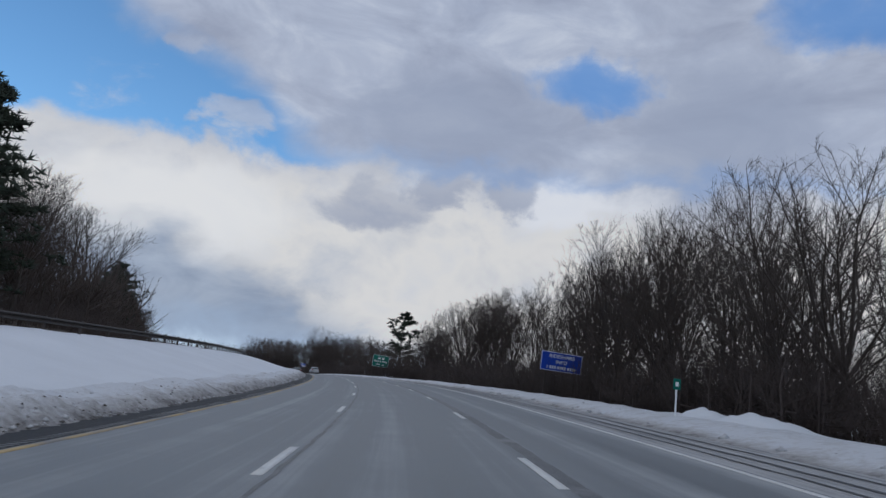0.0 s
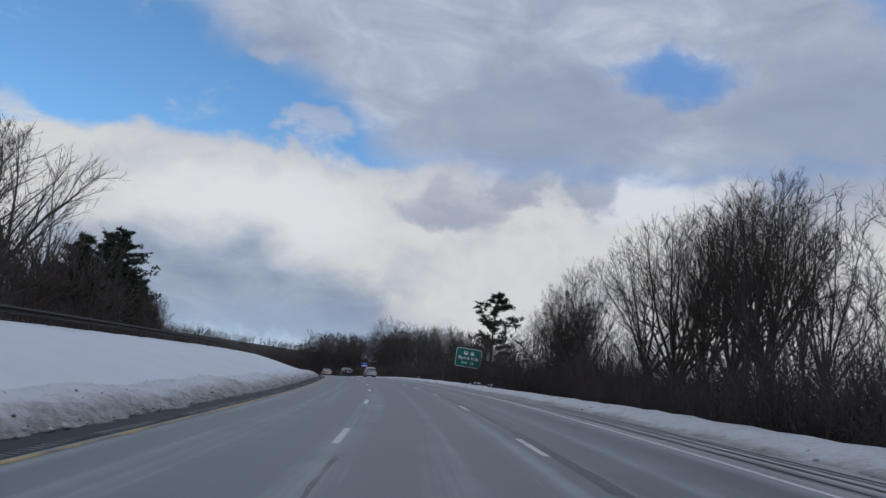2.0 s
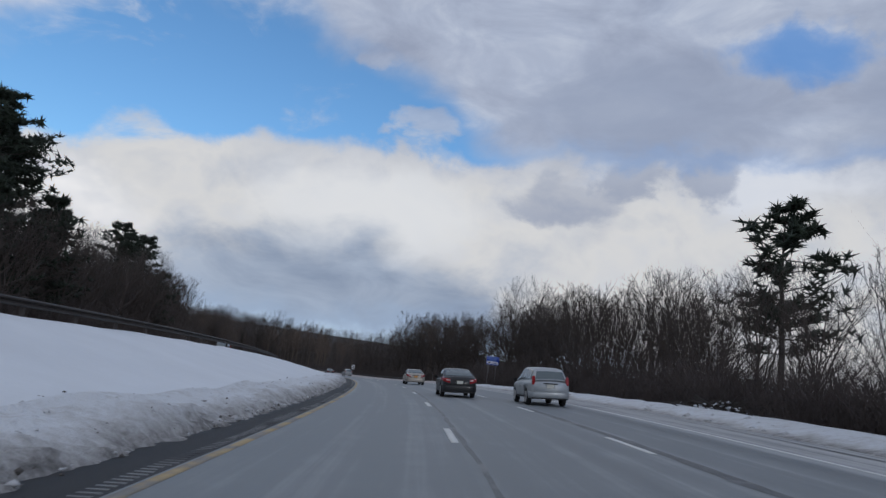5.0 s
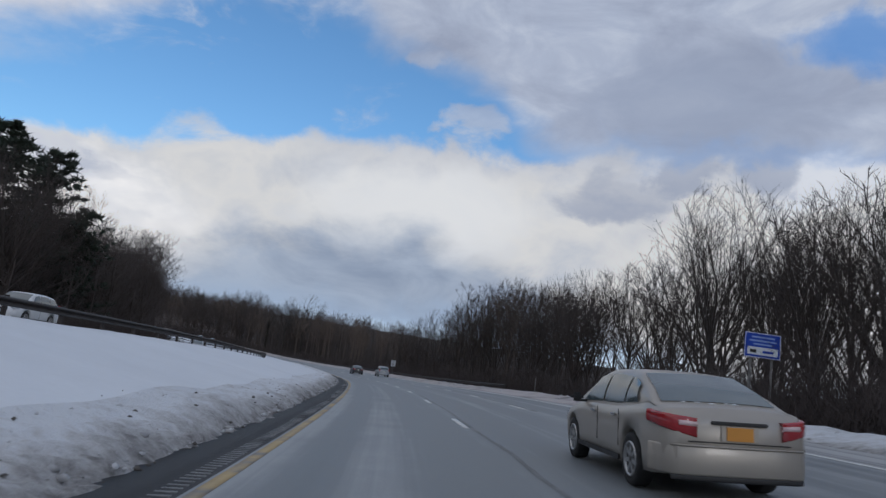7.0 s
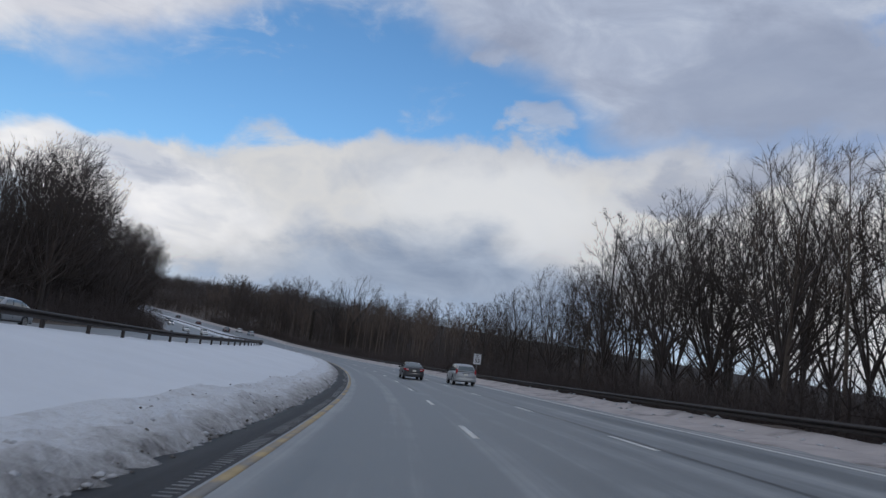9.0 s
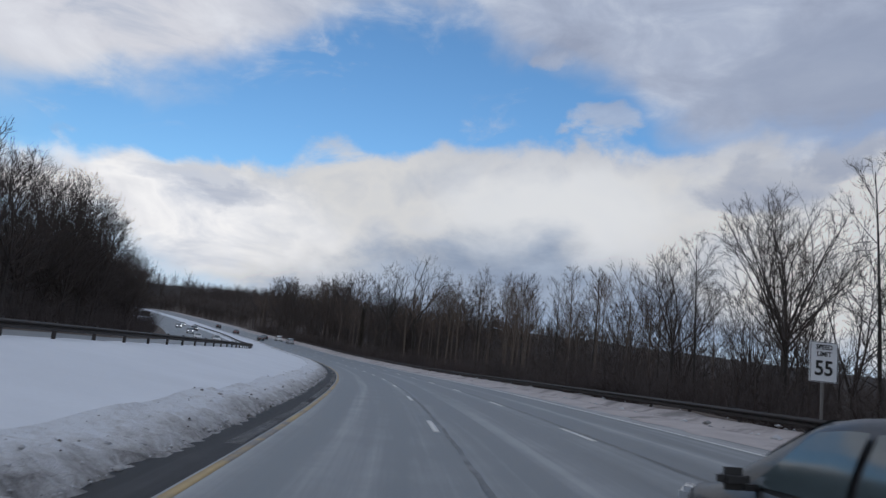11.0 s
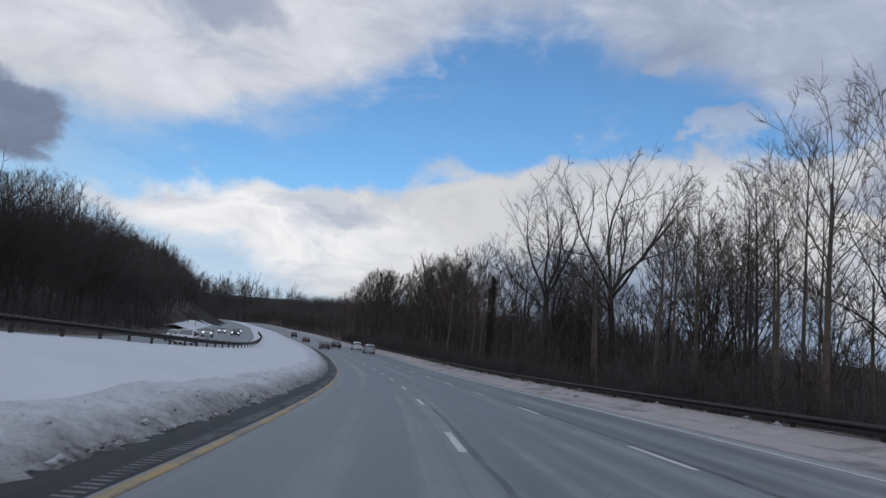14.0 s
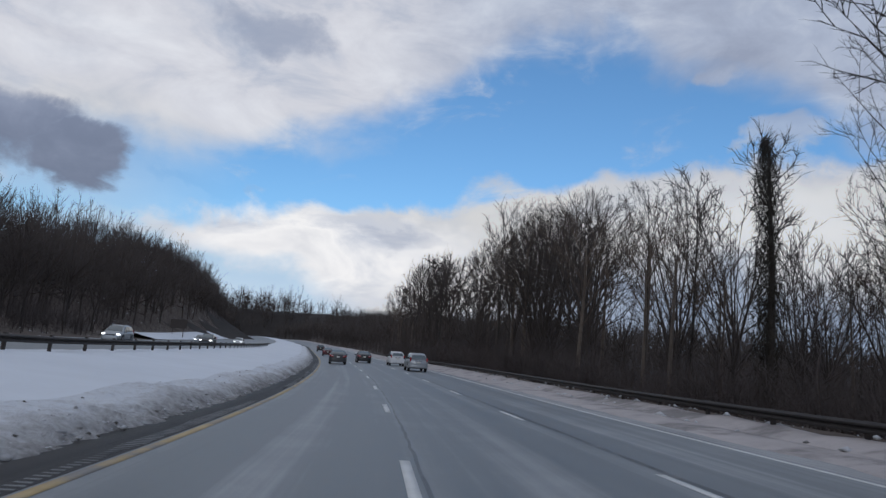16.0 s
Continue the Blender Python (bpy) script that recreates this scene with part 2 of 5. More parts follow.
def streaked(name, tones, rough, spread=1.6, bump=0.15, gloss=0.5, lines=0.14):
    """Pavement with long streaks that follow the traffic, and fine grain."""
    m = bpy.data.materials.new(name)
    m.use_nodes = True
    t = m.node_tree
    N = Nodes(t)
    b = t.nodes["Principled BSDF"]
    uv = t.nodes.new("ShaderNodeUVMap")
    uv.uv_map = "along"
    across, along, _ = N.split(uv.outputs[0])
    pos = t.nodes.new("ShaderNodeNewGeometry").outputs["Position"]
    long1 = N.noise(N.xyz(N.math("MULTIPLY", across, spread), N.math("MULTIPLY", along, 0.02), 0.0), 1.0, 4, 0.6)
    long2 = N.noise(N.xyz(N.math("MULTIPLY", across, spread * 3.5), N.math("MULTIPLY", along, 0.09), 5.0), 1.0, 4, 0.6)
    track = N.math("COSINE", N.math("MULTIPLY", N.math("ADD", across, 0.15), 3.49))
    long1 = N.math("ADD", long1, N.math("MULTIPLY", track, N.math("MULTIPLY", N.noise(N.xyz(across, N.math("MULTIPLY", along, 0.012), 9.0), 0.8, 2), 0.16)))
    blot, grain = N.noise(pos, 0.6, 5, 0.6), N.noise(pos, 45, 3)
    mix = N.math("ADD", N.math("ADD", N.math("MULTIPLY", long1, 0.55), N.math("MULTIPLY", long2, lines)), N.math("ADD", N.math("MULTIPLY", blot, 0.19), N.math("MULTIPLY", grain, 0.12)))
    N.put(b.inputs["Base Color"], N.colour(mix, [(0.36, tones[0]), (0.5, tones[1]), (0.64, tones[2])]))
    N.put(b.inputs["Roughness"], N.ramp(mix, 0.35, 0.65, rough - 0.12, rough + 0.1))
    b.inputs["Specular IOR Level"].default_value = gloss
    n = t.nodes.new("ShaderNodeBump")
    n.inputs["Strength"].default_value, n.inputs["Distance"].default_value = bump, 0.02
    N.put(n.inputs["Height"], N.math("ADD", grain, N.math("MULTIPLY", long2, 0.3)))
    t.links.new(n.outputs[0], b.inputs["Normal"])
    return m


ASPHALT = streaked("salted asphalt", ((0.115, 0.128, 0.137), (0.175, 0.19, 0.20), (0.30, 0.315, 0.325)), 0.6)
SHOULDER = streaked("wet shoulder asphalt", ((0.010, 0.0105, 0.012), (0.020, 0.021, 0.024), (0.062, 0.064, 0.068)), 0.7, 2.2, 0.3, 0.25)
SLUSHED = streaked("slushy shoulder", ((0.05, 0.052, 0.055), (0.17, 0.175, 0.18), (0.38, 0.385, 0.39)), 0.6, 3.0, 0.4, 0.5, 0.36)
SNOW = material("snow", (0.64, 0.67, 0.71), 0.75, scale=0.35, vary=0.06, bump=0.5, fine=6, spec=0.3)


def dirty_snow(name, edge, clean):
    """Ploughed snow whose grit thickens towards the pavement; edge and clean: where, across the road."""
    m = bpy.data.materials.new(name)
    m.use_nodes = True
    t = m.node_tree
    N = Nodes(t)
    b = t.nodes["Principled BSDF"]
    uv = t.nodes.new("ShaderNodeUVMap")
    uv.uv_map = "along"
    across = N.split(uv.outputs[0])[0]
    pos = t.nodes.new("ShaderNodeNewGeometry").outputs["Position"]
    lump, grit, fine = N.noise(pos, 0.9, 5, 0.65), N.noise(pos, 5.0, 5, 0.7), N.noise(pos, 30, 3)
    near = N.ramp(across, clean, edge)
    dirt = N.math("ADD", N.math("ADD", N.math("MULTIPLY", lump, 0.5), N.math("MULTIPLY", grit, 0.5)), N.math("MULTIPLY", near, 0.33))
    N.put(b.inputs["Base Color"], N.colour(dirt, [(0.48, (0.62, 0.645, 0.68)), (0.62, (0.49, 0.495, 0.505)), (0.76, (0.32, 0.315, 0.31)), (0.92, (0.08, 0.076, 0.073))]))
    b.inputs["Roughness"].default_value = 0.75
    n = t.nodes.new("ShaderNodeBump")
    n.inputs["Strength"].default_value, n.inputs["Distance"].default_value = 0.9, 0.09
    N.put(n.inputs["Height"], N.math("ADD", N.math("ADD", lump, grit), N.math("MULTIPLY", fine, 0.3)))
    t.links.new(n.outputs[0], b.inputs["Normal"])
    return m


DIRTY = dirty_snow("ploughed dirty snow", -6.25, -7.6)
VERGE = dirty_snow("old verge snow", 7.6, 8.9)
OLD_SNOW = material("gritty old snow", (0.41, 0.375, 0.365), 0.8, scale=0.9, vary=0.18, bump=0.9, fine=9, second=((0.20, 0.185, 0.18), 0.5, 0.66))
DIRTY_BLOCK = material("crusted grey snow", (0.36, 0.36, 0.365), 0.8, scale=1.6, vary=0.22, bump=0.7, fine=14, second=((0.24, 0.235, 0.23), 0.52, 0.7))
CLOD = material("lump of dirty snow", (0.46, 0.47, 0.49), 0.8, scale=2.5, vary=0.2, bump=0.8, fine=12, second=((0.16, 0.155, 0.15), 0.5, 0.66))
LITTER = material("leaf litter with old snow", (0.085, 0.066, 0.052), 0.95, scale=1.4, vary=0.4, bump=0.8, fine=12, second=((0.55, 0.57, 0.6), 0.62, 0.7))
LAND = material("winter woodland floor", (0.022, 0.018, 0.016), 0.95, scale=0.2, vary=0.45, bump=0.6, fine=3)
BARK = material("grey bark", (0.046, 0.040, 0.035), 0.95, scale=2.5, vary=0.35, bump=0.8, fine=30)
BARK_PALE = material("pale tan bark", (0.120, 0.096, 0.076), 0.95, scale=2.5, vary=0.35, bump=0.8, fine=30)
TWIG = material("bare twigs", (0.060, 0.048, 0.042), 0.95, scale=0.5, vary=0.3, bump=0)
TWIG_PALE = material("tan bare twigs", (0.112, 0.084, 0.064), 0.95, scale=0.5, vary=0.3, bump=0)
BRUSH = material("brown undergrowth", (0.056, 0.044, 0.040), 0.98, scale=0.25, vary=0.45, bump=0)
NEEDLE = material("dark pine needles", (0.018, 0.028, 0.017), 0.85, scale=0.6, vary=0.4, bump=0)
IVY = material("dry climbing vine", (0.035, 0.030, 0.022), 0.95, scale=1.0, vary=0.4, bump=0)
WHITE_PAINT = material("worn white road paint", (0.62, 0.63, 0.62), 0.7, scale=2.5, vary=0.12, bump=0.15, second=((0.27, 0.28, 0.29), 0.6, 0.72))
YELLOW_PAINT = material("worn yellow road paint", (0.40, 0.30, 0.14), 0.7, scale=2.0, vary=0.2, bump=0.15, second=((0.20, 0.19, 0.175), 0.42, 0.62))
TAR_TRACK = material("tar crack filler and slush track", (0.075, 0.08, 0.085), 0.5, scale=2, vary=0.25, bump=0.1, second=((0.16, 0.165, 0.17), 0.5, 0.7))
RUST = material("weathered brown steel", (0.028, 0.023, 0.021), 0.7, 0.2, scale=1.5, vary=0.4, bump=0.2, spec=0.5)
POST = material("weathered post steel", (0.05, 0.042, 0.038), 0.75, 0.3, scale=3, vary=0.4, bump=0.2)

# ---- mesh helpers ----


def mesh_of(name, verts, faces, mat, flat=True):
    me = bpy.data.meshes.new(name)
    me.from_pydata([tuple(v) for v in verts], [], [tuple(int(i) for i in f) for f in faces])
    me.materials.append(mat)
    if not flat:
        me.polygons.foreach_set("use_smooth", [True] * len(me.polygons))
    me.update()
    return me


def fast_mesh(name, verts, tris, mat):
    """A mesh out of arrays of points and triangles."""
    me = bpy.data.meshes.new(name)
    verts, tris = np.asarray(verts, np.float32), np.asarray(tris, np.int32)
    me.vertices.add(len(verts))
    me.vertices.foreach_set("co", verts.ravel())
    me.loops.add(tris.size)
    me.loops.foreach_set("vertex_index", tris.ravel())
    me.polygons.add(len(tris))
    me.polygons.foreach_set("loop_start", np.arange(0, tris.size, 3, dtype=np.int32))
    me.materials.append(mat)
    me.update(calc_edges=True)
    return me


def part(name, me, parent, label=""):
    ob = new(name, me)
    ob.parent = parent
    return tagged(ob, label) if label else ob


def ribbon(name, s0, s1, ds, us, mat, lift=0.0, thick=0.0, rough=0.0, grain=1.0, rel=None, ragged=0.0):
    """A strip of ground along the road: us across it; rough: uneven height; rel: own heights over the land at each u; ragged: how far the edge nearest the middle wanders."""
    ss = np.arange(s0, s1 + ds * 0.5, ds)
    us = np.asarray(us, float)
    verts, faces = [], []
    n = len(us)
    for s in ss:
        h = heading(s)
        cx, cy, z0 = np.interp(s, STEP, LX), np.interp(s, STEP, LY), level(s)
        tz = terrain(s, us)
        for j, u in enumerate(us):
            z = z0 + tz[j] + lift + (rel[j] if rel is not None else 0)
            if rough and 0 < j < n - 1:
                z += rough * (noise.noise((s * grain, u * grain * 1.5, 3.1)) + 0.6 * noise.noise((s * grain * 2.7, u * grain * 3, 7.7)))
            if ragged:
                edge = 1 - abs(j / (n - 1) - (1 if us[-1] < 0 else 0))
                u = u + ragged * edge * (noise.noise((s * 0.45, 1.0, 8.0)) + 0.6 * noise.noise((s * 1.9, 4.0, 2.0)))
            verts.append((cx + math.cos(h) * u, cy + math.sin(h) * u, z))
    for i in range(len(ss) - 1):
        for j in range(n - 1):
            a = i * n + j
            faces.append((a, a + 1, a + n + 1, a + n))
    if thick:
        base = len(verts)
        ring = list(range(n)) + [i * n + n - 1 for i in range(1, len(ss))] + [(len(ss) - 1) * n + j for j in range(n - 2, -1, -1)] + [i * n for i in range(len(ss) - 2, 0, -1)]
        for v in ring:
            x, y, z = verts[v]
            verts.append((x, y, z - thick))
        for a in range(len(ring)):
            b = (a + 1) % len(ring)
            faces.append((ring[b], ring[a], base + a, base + b))
    me = mesh_of(name, verts, faces, mat, flat=False)
    layer = me.uv_layers.new(name="along")
    cols = np.tile(us, len(ss)), np.repeat(ss, n)
    idx = np.empty(len(me.loops), np.int32)
    me.loops.foreach_get("vertex_index", idx)
    idx = np.minimum(idx, len(cols[0]) - 1)
    layer.data.foreach_set("uv", np.stack([cols[0][idx], cols[1][idx]], 1).ravel().astype(np.float32))
    return me


# ---- ground, carriageways, snow ----
xs, ys = np.arange(-1300, 901, 20.0), np.arange(-500, 1401, 20.0)
xs = np.concatenate([[-4500, -2500], xs, [2000, 4500]])
ys = np.concatenate([[-3500, -1500], ys, [2500, 4500]])
gx, gy = np.meshgrid(xs, ys)
px, py = gx.ravel(), gy.ravel()
near = np.array([int(np.argmin((LX[::4] - a) ** 2 + (LY[::4] - b) ** 2)) * 4 for a, b in zip(px, py)])
gu = np.cos(HEAD[near]) * (px - LX[near]) + np.sin(HEAD[near]) * (py - LY[near])
gd = np.hypot(px - LX[near], py - LY[near])
gu = np.where(gu < 0, -gd, gd)
gz = level(STEP[near]) + terrain(STEP[near], gu) - 2.5 * ((gu > -55) & (gu < 50)) - 0.3
nx = len(xs)
quads = [(r * nx + c, r * nx + c + 1, (r + 1) * nx + c + 1, (r + 1) * nx + c) for r in range(len(ys) - 1) for c in range(nx - 1)]
ground = tagged(new("ground", mesh_of("ground", np.stack([px, py, gz], 1), quads, LAND, False)), "brown winter woodland floor", "ground", kind="structure")

road = tagged(new("road", ribbon("road", -100, 960, 4, (-5.62, -3.66, 0, 3.66, 5.6), ASPHALT)), "pale salted grey asphalt of a three-lane highway", "road", kind="structure")
left_shoulder = tagged(new("road_shoulder_left", ribbon("shoulder", -100, 960, 4, (-7.1, -6.5, -5.62), SHOULDER, rel=(-0.35, 0, 0))), "dark wet asphalt shoulder beside the snowy median", "road shoulder", kind="structure")
right_shoulder = tagged(new("road_shoulder_right", ribbon("shoulder", -100, 960, 4, (5.6, 6.6, 8.4), SLUSHED, -0.01)), "slushy grey shoulder with wheel tracks", "road shoulder", kind="structure")
median = tagged(new("median_snow", ribbon("median_snow", -100, 960, 1.0, np.concatenate([np.arange(-17.2, -9.0, 1.0), np.arange(-9.0, -7.55, 0.3)]), SNOW, 0.0, rough=0.06, grain=0.45)), "smooth white snow on the sloping median", "snow", kind="structure")
berm = tagged(new("snow_berm", ribbon("snow_berm", -60, 700, 0.25, np.arange(-8.25, -6.1, 0.17), DIRTY, 0.07, rough=0.11, grain=3.2, ragged=0.13, rel=[0.0] * 10 + [-0.02, -0.06, -0.11])), "ploughed dirty snow along the median's edge", "snow bank", kind="structure")
opposite = tagged(new("road_opposite", ribbon("opposite", -100, 960, 4, (-31.5, -24, -17.0), ASPHALT, 0.02)), "pale asphalt of the opposite carriageway", "road", kind="structure")
verge_left = tagged(new("verge_left", ribbon("verge_left", -100, 960, 4, (-60, -52, -46, -42, -38, -35, -33, -31.4), LITTER, 0.0, rough=0.25, grain=0.3)), "leaf litter and snow on the wooded bank", "verge", kind="structure")
verge_right = tagged(new("verge_right", ribbon("verge_right", -100, 240, 1.5, (7.7, 8.0, 8.4, 9.0, 9.7, 10.5, 11.4, 12.3, 12.9), VERGE, 0.02, rough=0.1, grain=0.6, rel=(-0.09, -0.01, 0.05, 0.09, 0.12, 0.14, 0.15, 0.1, -0.1), ragged=0.35)), "strip of trodden white snow beside the shoulder", "verge", kind="structure")
verge_far = tagged(new("verge_beside_rail", ribbon("verge_right", 240, 960, 1.5, (8.0, 8.4, 8.8, 9.1, 9.4, 9.7, 10.0), OLD_SNOW, 0.02, rough=0.08, grain=0.6, rel=(-0.05, 0.03, 0.06, 0.08, 0.06, -0.05, -0.25))), "strip of gritty off-white snow under the guard rail", "verge", kind="structure")
woods_floor = tagged(new("woods_floor", ribbon("woods_floor", -100, 960, 4, (9.5, 10.5, 11.6, 13, 15, 18, 22, 28, 36, 48, 60), LITTER, 0.0, rough=0.2, grain=0.3)), "brown leaf litter under the bare trees", "woodland floor", kind="structure")


def line(name, u, w, mat, s0, s1, ds=4.0, lift=0.006):
    return part(name, ribbon(name, s0, s1, ds, (u - w / 2, u + w / 2), mat, lift, 0.004), road)


far_bank = tagged(new("snow_bank", ribbon("snow_bank", 585, 800, 3, (-38.5, -37, -35.5, -34, -32.6, -31.6), SNOW, 0.12, rough=0.2, grain=0.2, rel=(0.1, 0.5, 0.7, 0.5, 0.2, 0))), "white snow on the slope beside the opposite carriageway", "snow bank", kind="structure")
slush_strip = tagged(new("slush_strip", ribbon("slush_strip", 236, 640, 0.8, (6.35, 6.6, 6.9, 7.3, 7.8, 8.4), OLD_SNOW, 0.0, 0.2, rough=0.04, grain=1.3, rel=(-0.02, 0.02, 0.05, 0.07, 0.08, 0.02), ragged=0.3)), "off-white gritty old snow lying on the shoulder", "snow bank", kind="structure")
line("edge_line", -5.49, 0.16, YELLOW_PAINT, -100, 700)
line("edge_line", 5.44, 0.15, WHITE_PAINT, -100, 700)

# ---- road paint, joints, rumble strips ----
# where the middle of every so-many-th dash lies
MARKS_S, MARKS_N = (-100, 10.3, 59.5, 111.2, 221.5, 278.1, 374.8, 431.4, 474.4, 840), (-9, 0, 4, 8, 17, 22, 30, 35, 39, 69)
for n in range(-3, 60):
    c = float(np.interp(n, MARKS_N, MARKS_S))
    for u in (-1.96, 1.85):
        part("lane_dash", ribbon("lane_dash", c - 1.52, c + 1.53, 1.016, (u - 0.075, u + 0.075), WHITE_PAINT, 0.006, 0.004), road)


def wander(u, s):
    return u + 0.05 * noise.noise((s * 0.35, u, 0)) + 0.04 * noise.noise((s * 1.7, u, 2))


def dark_strip(u, w, s0, s1):
    """A wandering dark strip: a tarred joint, or a wheel track on the shoulder."""
    verts, faces = [], []
    ss = np.arange(s0, s1, 0.5)
    for i, s in enumerate(ss):
        k = w * (0.55 + 0.6 * abs(noise.noise((s * 0.6, u * 3, 9))))
        for e in (-k / 2, k / 2):
            verts.append(spot(s, wander(u, s) + e, 0.004))
        if i:
            a = 2 * i
            faces.append((a - 2, a - 1, a + 1, a))
    part("joint_or_track", mesh_of("joint_or_track", verts, faces, TAR_TRACK), road, "dark strip: tarred joint between the lanes or wheel track on the shoulder")


for s0, s1, u, w in ((-40, 70, -1.78, 0.10), (-40, 175, 2.06, 0.42), (95, 240, -1.78, 0.14), (300, 430, -1.76, 0.16), (330, 520, 2.04, 0.2), (430, 540, -1.78, 0.08), (230, 330, 2.04, 0.2)):
    dark_strip(u, w, s0, s1)
# dark wheel tracks through the slush of the shoulder
# laid as the same tar-coloured strips as the lane joints
for s0, s1, u, w in ((-40, 130, 6.2, 0.12), (-40, 150, 6.75, 0.2), (-20, 95, 7.4, 0.16), (40, 190, 7.15, 0.1)):
    dark_strip(u, w, s0, s1)

verts, faces = [], []
for k, s in enumerate(np.arange(-15, 560, 0.19)):
    if noise.noise((s * 0.05, 0, 4)) < -0.45:
        continue
    a = len(verts)
    j = 0.06 * noise.noise((s * 1.7, 0, 1))
    w = 0.055 + 0.03 * noise.noise((s * 3, 5, 1))
    for ds, u in ((0, -6.10 + 3 * j), (0, -5.68 - j), (w, -5.68 - j), (w, -6.06 + 2 * j)):
        verts.append(spot(s + ds, u, 0.012))
    for q in range(4):
        x, y, z = verts[a + q]
        verts.append((x, y, z - 0.02))
    faces += [(a, a + 1, a + 2, a + 3), (a, a + 4, a + 5, a + 1), (a + 1, a + 5, a + 6, a + 2), (a + 2, a + 6, a + 7, a + 3), (a + 3, a + 7, a + 4, a)]
RIB = material("salt-dusted rumble rib", (0.19, 0.195, 0.20), 0.8, scale=1.2, vary=0.35, bump=0.2, second=((0.05, 0.05, 0.053), 0.45, 0.65))
tagged(part("rumble_strip", mesh_of("rumble_strip", verts, faces, RIB), left_shoulder, "row of salt-dusted rumble ribs"), kind="stuff")

# clods of dirty snow thrown up by the plough
rng = random.Random(5)
OCTA = ((1, 0, 0), (-1, 0, 0), (0, 1, 0), (0, -1, 0), (0, 0, 1), (0, 0, -1))
OCT_F = ((0, 2, 4), (2, 1, 4), (1, 3, 4), (3, 0, 4), (2, 0, 5), (1, 2, 5), (3, 1, 5), (0, 3, 5))


def clods(name, count, s0, s1, u0, u1, rmin, rmax, mat, label):
    v, f = [], []
    for _ in range(count):
        s, u = rng.uniform(s0, s1), u0 + (u1 - u0) * rng.random() ** 2.4
        r = rmin + (rmax - rmin) * rng.random() ** 3
        c = spot(s, u, (0.06 if -8.1 < u < -6.4 else 0.03) + r * 0.15)
        a = len(v)
        for o in OCTA:
            v.append((c.x + o[0] * r * rng.uniform(0.6, 1.3), c.y + o[1] * r * rng.uniform(0.6, 1.3), c.z + o[2] * r * rng.uniform(0.4, 0.8)))
        f += [tuple(a + i for i in t) for t in OCT_F]
    return tagged(new(name, fast_mesh(name, v, f, mat)), label, "snow clods", kind="stuff")


# broken blocks of crusted snow on the bank's face
ICO = bmesh.new()
bmesh.ops.create_icosphere(ICO, subdivisions=1, radius=1.0)
ICO.verts.ensure_lookup_table()
ICO_V, ICO_F = [v.co.copy() for v in ICO.verts], [tuple(v.index for v in f.verts) for f in ICO.faces]
ICO.free()
v, f = [], []
for _ in range(1900):
    s, u = rng.uniform(-15, 480), -6.42 - 1.15 * rng.random() ** 1.3
    r = 0.03 + 0.085 * rng.random() ** 1.8
    c = spot(s, u, 0.03)
    sx, sy, sz, a, n = rng.uniform(0.7, 1.5), rng.uniform(0.6, 1.1), rng.uniform(0.3, 0.6), rng.random() * 6.28, len(v)
    for o in ICO_V:
        k = r * rng.uniform(0.75, 1.15)
        v.append((c.x + (o.x * sx * math.cos(a) - o.y * sy * math.sin(a)) * k, c.y + (o.x * sx * math.sin(a) + o.y * sy * math.cos(a)) * k, c.z + o.z * sz * k))
    f += [tuple(n + i for i in t) for t in ICO_F]
tagged(new("snow_blocks", fast_mesh("snow_blocks", v, f, DIRTY_BLOCK)), "broken blocks of grey crusted snow along the bank", "snow blocks", kind="stuff")
clods("snow_clods", 3400, -15, 560, -6.4, -8.3, 0.02, 0.085, CLOD, "lumps of dirty snow along the plough bank")
clods("dirt_clods", 3200, -15, 560, -6.38, -8.5, 0.015, 0.06, material("frozen dirt", (0.10, 0.092, 0.085), 0.9, scale=5, vary=0.4), "small dark lumps of frozen dirt on the snow")
clods("verge_clods", 1800, -15, 560, 8.2, 12.2, 0.03, 0.2, CLOD, "lumps of old snow beside the shoulder")

# ---- guard rails ----
WAVE = ((0.0, 0.0), (0.035, 0.02), (0.08, 0.05), (0.08, 0.09), (0.0, 0.125), (0.0, 0.155), (0.08, 0.19), (0.08, 0.23), (0.035, 0.26), (0.0, 0.28))


